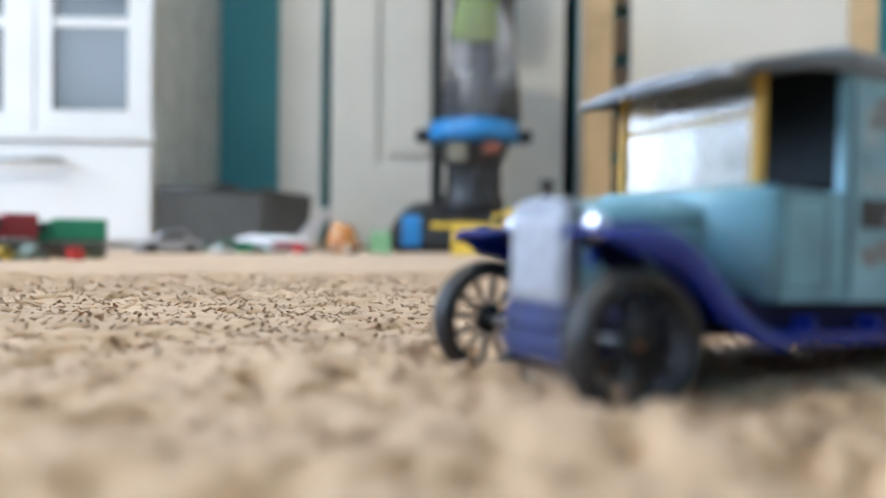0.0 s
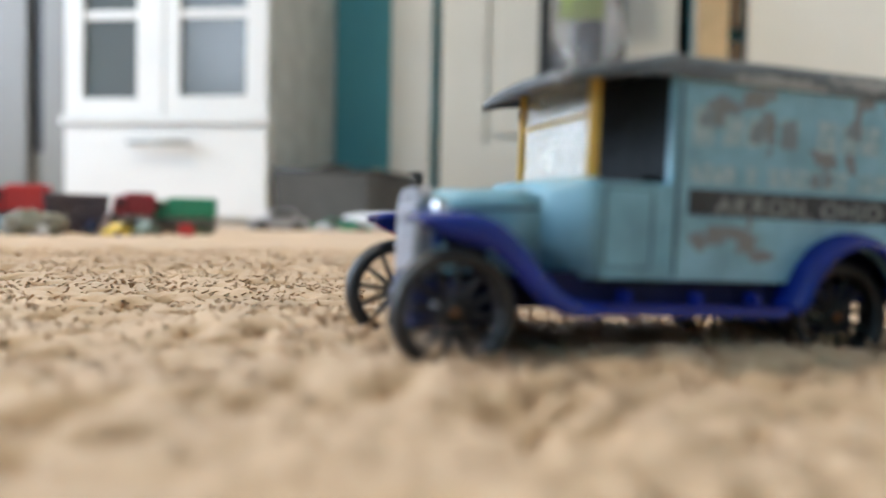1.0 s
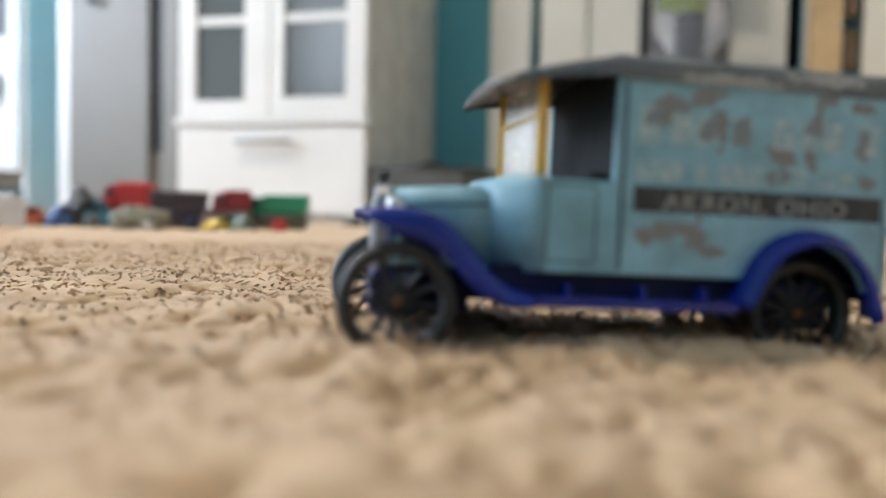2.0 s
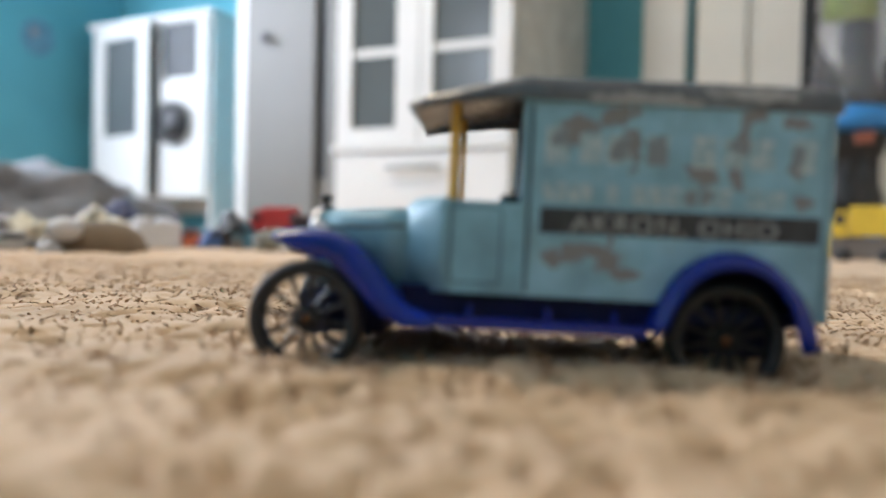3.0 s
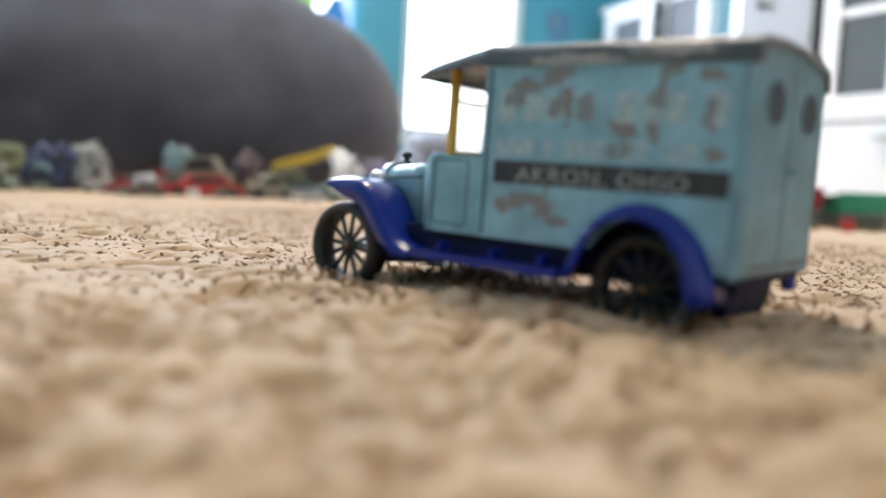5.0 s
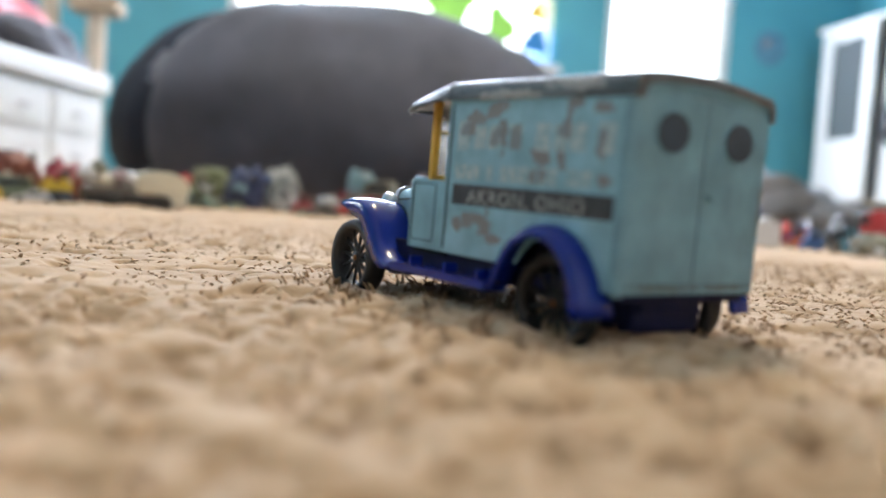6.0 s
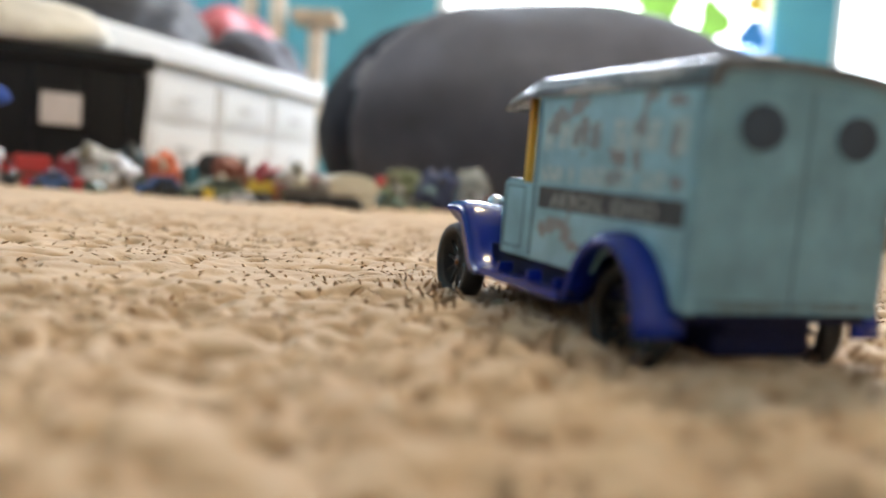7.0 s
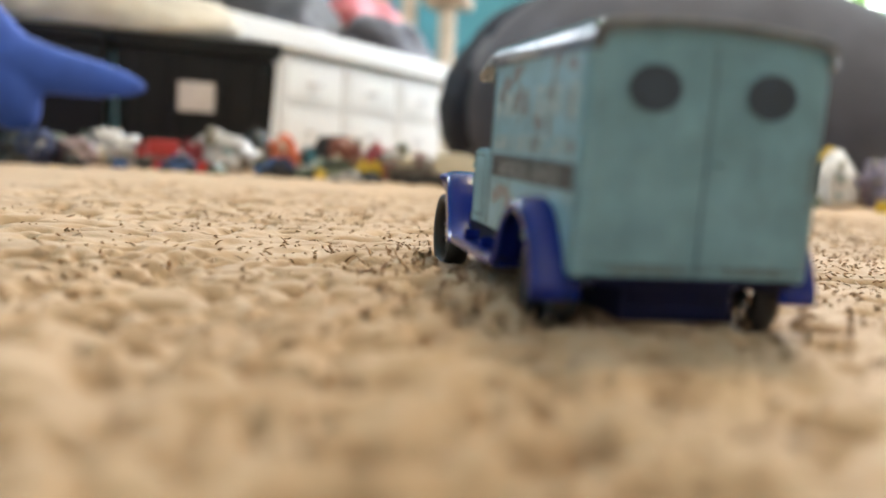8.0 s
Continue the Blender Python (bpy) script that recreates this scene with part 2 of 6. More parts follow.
def box(bm, x0, x1, y0, y1, z0, z1, bevel=0.0, m=None):
    """A box between those bounds, its edges rounded."""
    r = bmesh.ops.create_cube(bm, size=1.0)
    vs = r["verts"]
    for v in vs:
        v.co = Vector(((x0 + x1) / 2 + v.co.x * (x1 - x0), (y0 + y1) / 2 + v.co.y * (y1 - y0), (z0 + z1) / 2 + v.co.z * (z1 - z0)))
    if bevel:
        es = list({e for v in vs for e in v.link_edges})
        r = bmesh.ops.bevel(bm, geom=es, offset=bevel, segments=2, affect="EDGES", profile=0.6)
        vs = list({v for f in r["faces"] for v in f.verts} | {v for v in vs if v.is_valid})
    if m is not None:
        bmesh.ops.transform(bm, matrix=m, verts=[v for v in vs if v.is_valid])
    return bm


def slab(points, y0, y1, bevel=0.0):
    """A prism: (x, z) outline drawn from y0 to y1."""
    bm = bmesh.new()
    a = [bm.verts.new((x, y0, z)) for x, z in points]
    c = [bm.verts.new((x, y1, z)) for x, z in points]
    bm.faces.new(a)
    bm.faces.new(c[::-1])
    n = len(points)
    for i in range(n):
        bm.faces.new((a[i], c[i], c[(i + 1) % n], a[(i + 1) % n]))
    bmesh.ops.recalc_face_normals(bm, faces=bm.faces)
    if bevel:
        bmesh.ops.bevel(bm, geom=list(bm.edges), offset=bevel, segments=2, affect="EDGES", clamp_overlap=True)
    return bm


def tube(bm, a, b, r0, r1=None, seg=12, cap=True):
    """A round bar from a to b, tapered from r0 to r1."""
    a, b = Vector(a), Vector(b)
    r1 = r0 if r1 is None else r1
    d = b - a
    m = Matrix.Translation((a + b) / 2) @ d.to_track_quat("Z", "Y").to_matrix().to_4x4()
    bmesh.ops.create_cone(bm, cap_ends=cap, segments=seg, radius1=r0, radius2=r1, depth=d.length, matrix=m)
    return bm


def lathe(profile, seg=28, axis="Z", m=None, closed=False):
    """A turned body: (radius, height) profile spun about its axis."""
    bm = bmesh.new()
    rings = []
    for r, h in profile:
        ring = []
        for i in range(seg):
            a = 2 * math.pi * i / seg
            c, s = r * math.cos(a), r * math.sin(a)
            ring.append(bm.verts.new({"Z": (c, s, h), "Y": (c, h, s), "X": (h, c, s)}[axis]))
        rings.append(ring)
    pairs = list(zip(rings, rings[1:])) + ([(rings[-1], rings[0])] if closed else [])
    for p, q in pairs:
        for i in range(seg):
            bm.faces.new((p[i], p[(i + 1) % seg], q[(i + 1) % seg], q[i]))
    if not closed:
        for ring in (rings[0], rings[-1]):
            bm.faces.new(ring)
    bmesh.ops.recalc_face_normals(bm, faces=bm.faces)
    if m is not None:
        bmesh.ops.transform(bm, matrix=m, verts=bm.verts)
    return bm


def ball(bm, centre, radii, seg=16, rings=10, m=None):
    q = Matrix.Translation(centre) @ Matrix.Diagonal((*radii, 1))
    bmesh.ops.create_uvsphere(bm, u_segments=seg, v_segments=rings, radius=1.0, matrix=(m @ q) if m is not None else q)
    return bm


def loft(sections, cap=True):
    """Skins rings of equal count laid one after another."""
    bm = bmesh.new()
    rings = [[bm.verts.new(p) for p in s] for s in sections]
    n = len(rings[0])
    for p, q in zip(rings, rings[1:]):
        for i in range(n):
            bm.faces.new((p[i], p[(i + 1) % n], q[(i + 1) % n], q[i]))
    if cap:
        bm.faces.new(rings[0])
        bm.faces.new(rings[-1])
    bmesh.ops.recalc_face_normals(bm, faces=bm.faces)
    return bm


def ribbon(path, y0, y1, thick, bevel=0.0):
    """A bent strip: follows (x, z) points, from y0 to y1, thick below the path."""
    low = []
    for i, (x, z) in enumerate(path):
        a, b = path[max(0, i - 1)], path[min(len(path) - 1, i + 1)]
        d = Vector((b[0] - a[0], b[1] - a[1])).normalized()
        low.append((x + d.y * thick, z - d.x * thick))
    bm = bmesh.new()
    rows = [[bm.verts.new((x, y, z)) for x, z in line] for y, line in ((y0, path), (y1, path), (y1, low), (y0, low))]
    for k in range(4):
        p, q = rows[k], rows[(k + 1) % 4]
        for i in range(len(path) - 1):
            bm.faces.new((p[i], p[i + 1], q[i + 1], q[i]))
    for i in (0, -1):
        bm.faces.new([r[i] for r in rows])
    bmesh.ops.recalc_face_normals(bm, faces=bm.faces)
    if bevel:
        es = [e for e in bm.edges if len(e.link_faces) == 2 and e.calc_face_angle(0) > 0.8]
        bmesh.ops.bevel(bm, geom=es, offset=bevel, segments=2, affect="EDGES", clamp_overlap=True)
    return bm


def islands(bm):
    """Splits a bmesh into one for each connected piece."""
    bmesh.ops.remove_doubles(bm, verts=bm.verts, dist=1e-6)
    left, out = set(bm.verts), []
    while left:
        piece, stack = set(), [next(iter(left))]
        while stack:
            v = stack.pop()
            if v not in piece:
                piece.add(v)
                stack += [e.other_vert(v) for e in v.link_edges]
        left -= piece
        b = bmesh.new()
        twin = {v: b.verts.new(v.co) for v in piece}
        for f in {f for v in piece for f in v.link_faces}:
            b.faces.new([twin[v] for v in f.verts])
        out.append((min(v.co.x for v in piece), b))
    bm.free()
    return [b for x, b in sorted(out, key=lambda o: o[0])]


def letters(text, size, m, depth=0.0, apart=1.0):
    """The mesh of a line of the built-in font, lying at m."""
    cu = bpy.data.curves.new("line", "FONT")
    cu.body, cu.size, cu.align_x, cu.align_y = text, size, "LEFT", "BOTTOM_BASELINE"
    cu.space_character = apart
    cu.extrude, cu.resolution_u, cu.offset = depth, 3, size * 0.012
    ob = new("line", cu)
    dg = bpy.context.evaluated_depsgraph_get()
    dg.update()
    me = ob.evaluated_get(dg).to_mesh()
    bm = bmesh.new()
    bm.from_mesh(me)
    ob.evaluated_get(dg).to_mesh_clear()
    bpy.data.objects.remove(ob)
    bpy.data.curves.remove(cu)
    bmesh.ops.transform(bm, matrix=m, verts=bm.verts)
    return bm


# cloths and plastics of the loose things
M_BLUE_TOY = mat("blue_toy", (0.05, 0.13, 0.36), 0.42, vary=0.12, scale=14, bump=0.06, grain=160)
M_CHARCOAL = mat("charcoal", (0.022, 0.022, 0.024), 0.42, vary=0.12, scale=14, bump=0.06, grain=160)
M_TEAL_TOY = mat("teal_toy", (0.05, 0.19, 0.26), 0.42, vary=0.12, scale=14, bump=0.06, grain=160)
M_RED = mat("red", (0.52, 0.035, 0.03), 0.42, vary=0.12, scale=14, bump=0.06, grain=160)
M_PLUM = mat("plum", (0.075, 0.05, 0.062), 0.42, vary=0.12, scale=14, bump=0.06, grain=160)
M_PINKGREY = mat("pinkgrey", (0.32, 0.24, 0.24), 0.42, vary=0.12, scale=14, bump=0.06, grain=160)
M_DARKRED = mat("darkred", (0.27, 0.02, 0.03), 0.42, vary=0.12, scale=14, bump=0.06, grain=160)
M_GREEN = mat("green", (0.03, 0.25, 0.13), 0.42, vary=0.12, scale=14, bump=0.06, grain=160)
M_SILVER = mat("silver", (0.36, 0.36, 0.38), 0.42, vary=0.12, scale=14, bump=0.06, grain=160)
M_OLIVEGREY = mat("olivegrey", (0.24, 0.23, 0.18), 0.42, vary=0.12, scale=14, bump=0.06, grain=160)
M_ORANGE = mat("orange", (0.6, 0.25, 0.06), 0.42, vary=0.12, scale=14, bump=0.06, grain=160)
M_PALEGREEN = mat("palegreen", (0.25, 0.5, 0.26), 0.42, vary=0.12, scale=14, bump=0.06, grain=160)
M_YELLOW_TOY = mat("yellow_toy", (0.72, 0.5, 0.05), 0.42, vary=0.12, scale=14, bump=0.06, grain=160)
M_PALEGREY = mat("palegrey", (0.5, 0.5, 0.51), 0.42, vary=0.12, scale=14, bump=0.06, grain=160)
M_BROWN = mat("brown", (0.15, 0.105, 0.065), 0.9, vary=0.18, scale=9, bump=0.5, grain=220, sheen=0.25)
M_NAVYTOY = mat("navytoy", (0.035, 0.05, 0.13), 0.42, vary=0.12, scale=14, bump=0.06, grain=160)
M_CREAMTOY = mat("creamtoy", (0.68, 0.64, 0.52), 0.42, vary=0.12, scale=14, bump=0.06, grain=160)
M_ORANGERED = mat("orangered", (0.6, 0.14, 0.055), 0.42, vary=0.12, scale=14, bump=0.06, grain=160)
M_GREYTOY = mat("greytoy", (0.26, 0.28, 0.28), 0.42, vary=0.12, scale=14, bump=0.06, grain=160)
M_GREYTEAL = mat("greyteal", (0.17, 0.28, 0.31), 0.42, vary=0.12, scale=14, bump=0.06, grain=160)
M_LILAC = mat("lilac", (0.2, 0.18, 0.28), 0.42, vary=0.12, scale=14, bump=0.06, grain=160)
M_WHITETOY = mat("whitetoy", (0.74, 0.75, 0.78), 0.42, vary=0.12, scale=14, bump=0.06, grain=160)
M_OLIVE = mat("olive", (0.15, 0.17, 0.09), 0.9, vary=0.18, scale=9, bump=0.5, grain=220, sheen=0.25)
M_PINKRED = mat("pinkred", (0.42, 0.08, 0.09), 0.42, vary=0.12, scale=14, bump=0.06, grain=160)
M_BROWNRED = mat("brownred", (0.24, 0.08, 0.05), 0.42, vary=0.12, scale=14, bump=0.06, grain=160)
M_GREENGREY = mat("greengrey", (0.17, 0.22, 0.17), 0.42, vary=0.12, scale=14, bump=0.06, grain=160)
# the cabinet's white paint, greyed to put shade into its colour
M_CAB_SHADED = mat("cab_white_shaded", (0.58, 0.58, 0.54), 0.42, vary=0.12, scale=14, bump=0.06, grain=160)
M_SKYBLUE = mat("skyblue", (0.035, 0.225, 0.56), 0.42, vary=0.12, scale=14, bump=0.06, grain=160)
M_SMOKE = mat("smoke", (0.03, 0.035, 0.04), 0.42, vary=0.12, scale=14, bump=0.06, grain=160)
M_BROWNGREY = mat("browngrey", (0.16, 0.14, 0.125), 0.42, vary=0.12, scale=14, bump=0.06, grain=160)
M_LIME = mat("lime", (0.52, 0.68, 0.1), 0.42, vary=0.12, scale=14, bump=0.06, grain=160)
M_BINGREY = mat("bingrey", (0.075, 0.075, 0.07), 0.9, vary=0.18, scale=9, bump=0.5, grain=220, sheen=0.25)
M_BAGGREY = mat("baggrey", (0.064, 0.070, 0.098), 0.9, vary=0.18, scale=9, bump=0.5, grain=220, sheen=0.15)
M_BAGNAVY = mat("bagnavy", (0.007, 0.012, 0.026), 0.85, vary=0.18, scale=9, bump=0.4, grain=220)
M_DUVET = mat("duvet", (0.055, 0.055, 0.062), 0.9, vary=0.18, scale=9, bump=0.5, grain=220, sheen=0.25)
M_DUVETBLUE = mat("duvetblue", (0.06, 0.06, 0.075), 0.9, vary=0.18, scale=9, bump=0.5, grain=220, sheen=0.25)
M_CATBEIGE = mat("catbeige", (0.42, 0.32, 0.22), 0.9, vary=0.18, scale=9, bump=0.5, grain=220, sheen=0.25)
M_ROPE = mat("rope", (0.52, 0.44, 0.34), 0.9, vary=0.18, scale=9, bump=0.5, grain=220, sheen=0.25)
M_BLACKPLASTIC = mat("blackplastic", (0.007, 0.007, 0.008), 0.42, vary=0.12, scale=14, bump=0.06, grain=160)
M_BLACKPLASTIC.node_tree.nodes["Principled BSDF"].inputs["Specular IOR Level"].default_value = 0.25
M_PAPER = mat("paper", (0.66, 0.6, 0.58), 0.42, vary=0.12, scale=14, bump=0.06, grain=160)
M_BEIGECLOTH = mat("beigecloth", (0.6, 0.56, 0.48), 0.9, vary=0.18, scale=9, bump=0.5, grain=220, sheen=0.25)
M_ROYAL = mat("royal", (0.03, 0.09, 0.42), 0.9, vary=0.18, scale=9, bump=0.5, grain=220, sheen=0.25)
M_HEAP = mat("heap", (0.165, 0.17, 0.185), 0.9, vary=0.18, scale=9, bump=0.5, grain=220, sheen=0.25)
M_LIMEGLASS = mat("limeglass", (0.35, 0.75, 0.12), 0.42, vary=0.12, scale=14, bump=0.06, grain=160)
M_CLEAR = mat("smoky_clear", (0.90, 0.91, 0.96), 0.04, vary=0.03, scale=6, bump=0.0, transmission=0.94)
M_CLEAR.node_tree.nodes["Principled BSDF"].inputs["IOR"].default_value = 1.2
M_GLOW = mat("overcast_sky", (1.0, 1.0, 1.0), 1.0, vary=0.0, bump=0.0, emit=4.0)
M_DIFFUSER = mat("lamp_diffuser", (1.0, 0.86, 0.68), 0.8, vary=0.0, bump=0.0, emit=6.0)


# ---- the room ----
def wall(name, u0, u1, v0, v1, holes, material, along="u", top=2.42):
    """A wall between those bounds with openings (from, to, sill, head) through it; along says which way it runs."""
    bm = bmesh.new()
    a0, a1 = (u0, u1) if along == "u" else (v0, v1)
    cuts = sorted({a0, a1, *[h[0] for h in holes], *[h[1] for h in holes]})
    for p, q in zip(cuts, cuts[1:]):
        spans = [(-0.03, top)]
        for h0, h1, sill, head in holes:
            if h0 <= p and q <= h1:
                spans = [(-0.03, sill), (head, top)]
        for z0, z1 in spans:
            if z1 - z0 > 0.001:
                if along == "u":
                    box(bm, p, q, v0, v1, z0, z1)
                else:
                    box(bm, u0, u1, p, q, z0, z1)
    bmesh.ops.remove_doubles(bm, verts=bm.verts, dist=0.0005)
    ob = part(name, bm, material)
    ob.matrix_world = ROOM
    return tagged(ob, kind="structure", category="wall")


tagged(wall("wall_north", -1.98, 1.92, 2.06, 2.18, [(-0.392, 0.30, -0.03, 2.02)], M_WALL_TEAL), "turquoise painted wall behind the cabinet and door")
tagged(wall("wall_north_alcove", -3.45, -1.86, 2.78, 2.90, [], M_WALL_TEAL), "turquoise painted wall behind the white hutch")
tagged(wall("wall_return", -1.98, -1.86, 2.18, 2.78, [], M_WALL_TEAL, "v"), "short turquoise return wall")
tagged(wall("wall_west", -3.57, -3.45, -2.52, 2.90, [(-0.30, 1.17, 0.70, 1.85), (1.43, 2.09, 0.27, 1.85)], M_WALL_TEAL, "v"), "turquoise painted wall with two bright windows")
tagged(wall("wall_south", -3.45, 1.80, -2.52, -2.40, [(-2.78, -2.05, 0.85, 1.65)], M_WALL_TEAL), "turquoise painted wall with an added fill window")
tagged(wall("wall_east", 1.80, 1.92, -2.52, 2.06, [], M_CREAM, "v"), "cream painted wall closing the room")

bm = box(bmesh.new(), -3.57, 1.92, -2.52, 2.90, 2.42, 2.50)
ob = part("ceiling", bm, M_CEIL)
ob.matrix_world = ROOM
tagged(ob, "plain white painted ceiling", "ceiling", kind="structure")


def window(name, m, width, height, panes, label):
    """A white framed window lying in the xz plane at m."""
    t = thing(name, m, label, "window", kind="structure")
    b = bmesh.new()
    for x0, x1, z0, z1 in ((0, width, 0, 0.05), (0, width, height - 0.05, height), (0, 0.045, 0.05, height - 0.05), (width - 0.045, width, 0.05, height - 0.05), (0.045, width - 0.045, height * 0.62, height * 0.62 + 0.035)):
        box(b, x0, x1, 0.01, 0.07, z0, z1)
    part("window_frame", b, M_WHITE, t)
    b = bmesh.new()
    box(b, -0.04, width + 0.04, -0.05, 0.01, -0.035, 0.0, 0.006)
    part("window_sill", b, M_WHITE, t)
    for z0, z1 in ((0.05, height * 0.62), (height * 0.62 + 0.035, height - 0.05)):
        b = bmesh.new()
        box(b, 0.045, width - 0.045, 0.036, 0.042, z0, z1)
        p = part("pane", b, M_PANE, t)
        p.visible_shadow = False
    return t


window("window_1", room(-3.46, 1.43, 0.27, 90), 0.66, 1.58, 2, "tall narrow white window, blown out by daylight")
window("window_2", room(-3.46, -0.30, 0.70, 90), 1.47, 1.15, 2, "wide white window with coloured stickers, full of daylight")
# unseen window, added as an opening for the south fill lamp
window("window_fill", room(-2.05, -2.41, 0.85, 180), 0.73, 0.80, 2, "white window, unseen, added to let fill light in")


# bright overcast distance outside the windows, the added south one too
for name, m, w, h in (("backdrop_west", room(-4.1, 0.9, 1.3, 90), 5.0, 3.4), ("backdrop_fill", room(-2.4, -3.1, 1.4, 180), 4.0, 3.0)):
    ob = part(name, box(bmesh.new(), -w / 2, w / 2, 0, 0.02, -h / 2 + 0.4, h / 2), M_GLOW)
    ob.matrix_world = m
    tagged(ob, "white overcast sky outside the windows", "backdrop", kind="structure")

lamp = thing("ceiling_light", room(-1.10, 0.30, 2.34), "flush square ceiling light with a white diffuser", "ceiling light")
part("housing", box(bmesh.new(), -0.19, 0.19, -0.19, 0.19, 0.03, 0.08, 0.008), M_WHITE, lamp)
part("diffuser", box(bmesh.new(), -0.17, 0.17, -0.17, 0.17, 0.008, 0.03, 0.006), M_DIFFUSER, lamp, "glowing white diffuser")
# ---- the toy van: x to its rear, y to its right, wheels on z = 0 ----
van = thing("toy_van", pose(0, 0, 0, -0.33, 1.49, 0), "worn turquoise and blue die-cast vintage delivery van standing on tan carpet", "toy van")


def flank(s):
    # one side of the box, its lower edge cut to an arch over the rear wheel
    arch = [(0.052 + 0.0172 * math.cos(a), 0.0155 + 0.0172 * math.sin(a)) for a in [math.pi * (0.905 - 0.81 * i / 14) for i in range(15)]]
    edge = [(0.0012, 0.0229), (0.0335, 0.0229)] + arch[1:] + [(0.0726, 0.0205), (0.0730, 0.0210), (0.0730, 0.0740), (0.0012, 0.0740)]
    y0, y1 = sorted((s * 0.0302, s * 0.0286))
    return slab(edge, y0, y1, 0.0005)


body = part("box_body", flank(-1), M_TEAL_PAINT, van, "turquoise enamel box side with worn white print")
body_right = part("box_body", flank(1), M_TEAL_PAINT, van, "turquoise enamel box side with worn white print")
b = bmesh.new()
box(b, 0.0012, 0.0746, -0.0274, 0.0274, 0.0335, 0.0742)
part("box_core", b, M_INSIDE_SHADE, van)
b = bmesh.new()
box(b, 0.0012, 0.0745, -0.0200, 0.0200, 0.0205, 0.0335)
box(b, 0.0700, 0.0746, -0.0274, 0.0274, 0.0205, 0.0335)
box(b, 0.0012, 0.0345, -0.0284, 0.0284, 0.0232, 0.0335)
part("box_floor", b, M_NAVY, van)
# side panel moulding: a thin raised frame line at the front edge of the box and at its rear corner
for s in (-1, 1):
    for x in (0.0022,):
        b = bmesh.new()
        box(b, x - 0.0004, x + 0.0004, s * 0.0302 - 0.0002, s * 0.0302 + 0.0002, 0.0240, 0.0700)
        part("panel_line", b, M_LINE, body)
# rear: skin plate, door seam, lower crease, door handle
leaves = []
for s in (-1, 1):
    y0, y1 = sorted((s * 0.00012, s * 0.0278))
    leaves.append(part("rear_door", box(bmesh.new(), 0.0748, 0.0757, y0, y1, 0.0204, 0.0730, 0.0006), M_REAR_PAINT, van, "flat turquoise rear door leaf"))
    part("door_crease", box(bmesh.new(), 0.0755, 0.07585, y0, y1, 0.0228, 0.0231), M_LINE, leaves[-1])
    # the rounded upright corner between flank and door
    rings = []
    for z, shrink in ((0.0196, 0.0010), (0.0200, 0.0004), (0.0208, 0.0), (0.0740, 0.0)):
        r = 0.0027 - shrink
        ring = [(0.0730 + r * math.cos(a), s * (0.02755 + r * math.sin(a)), z) for a in [math.pi / 2 * i / 8 for i in range(9)]]
        rings.append(ring + [(0.0728, s * (0.02755 + r), z), (0.0728, s * 0.0275, z), (0.0730 + r, s * 0.0275, z)])
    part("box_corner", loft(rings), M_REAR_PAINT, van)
rear_door = leaves[1]
part("door_seam", box(bmesh.new(), 0.0751, 0.0756, -0.00011, 0.00011, 0.0210, 0.0728), M_LINE, leaves[0])
b = bmesh.new()
tube(b, (0.0755, 0.0032, 0.0470), (0.0768, 0.0032, 0.0470), 0.0006, 0.0005, 10)
tube(b, (0.0765, 0.0018, 0.0474), (0.0765, 0.0046, 0.0466), 0.0005, 0.0004, 10)
part("door_handle", b, M_REAR_PAINT, rear_door)
for s in (-1, 1):
    b = lathe([(0.0056, 0.0757), (0.0062, 0.0757), (0.0062, 0.0760), (0.0060, 0.0762), (0.0058, 0.0761), (0.0056, 0.0759)], 32, "X", closed=True)
    bmesh.ops.translate(b, vec=(0, s * 0.0145, 0.0628), verts=b.verts)
    bmesh.ops.scale(b, vec=(1, 1.14, 0.93), space=Matrix.Translation((0, -s * 0.0145, -0.0628)), verts=b.verts)
    part("porthole_rim", b, M_REAR_PAINT, leaves[(s + 1) // 2], smooth=True)
    b = lathe([(0.0, 0.0754), (0.0057, 0.0754), (0.0057, 0.0760), (0.0, 0.0760)], 32, "X")
    bmesh.ops.remove_doubles(b, verts=b.verts, dist=1e-6)
    bmesh.ops.scale(b, vec=(1, 1.14, 0.93), verts=b.verts)
    bmesh.ops.translate(b, vec=(0, s * 0.0145, 0.0630), verts=b.verts)
    part("porthole", b, M_PORTHOLE, leaves[(s + 1) // 2], "dark round rear window")


CAMBER = 0.0018


# roof: cambered sheet with rounded shoulders and a short skirt, drooping into a visor ahead of the cab
def roof_section(x, half, top, skirt, droop, thick=0.0011):
    """A ring across the roof at x: camber, round shoulder, skirt, and the inner side set in by its thickness."""
    outer = []
    n, r = 16, min(0.0036, max(0.0012, (top - CAMBER - skirt) * 0.8))
    for i in range(n + 1):
        f = -1 + 2 * i / n
        outer.append(((half - r) * f, top - CAMBER * f * f))
    shoulder = top - CAMBER
    turn = [(half - r + r * math.sin(a), shoulder - r + r * math.cos(a)) for a in [math.pi / 2 * k / 5 for k in range(1, 6)]]
    outer = [(-half, skirt)] + [(-y, z) for y, z in turn[::-1]] + outer + turn + [(half, skirt)]
    inner = [(y * (1 - thick / half), z - thick if 0 < k < len(outer) - 1 else z) for k, (y, z) in enumerate(outer)]
    return [(x, y, z - droop) for y, z in outer + inner[::-1]]


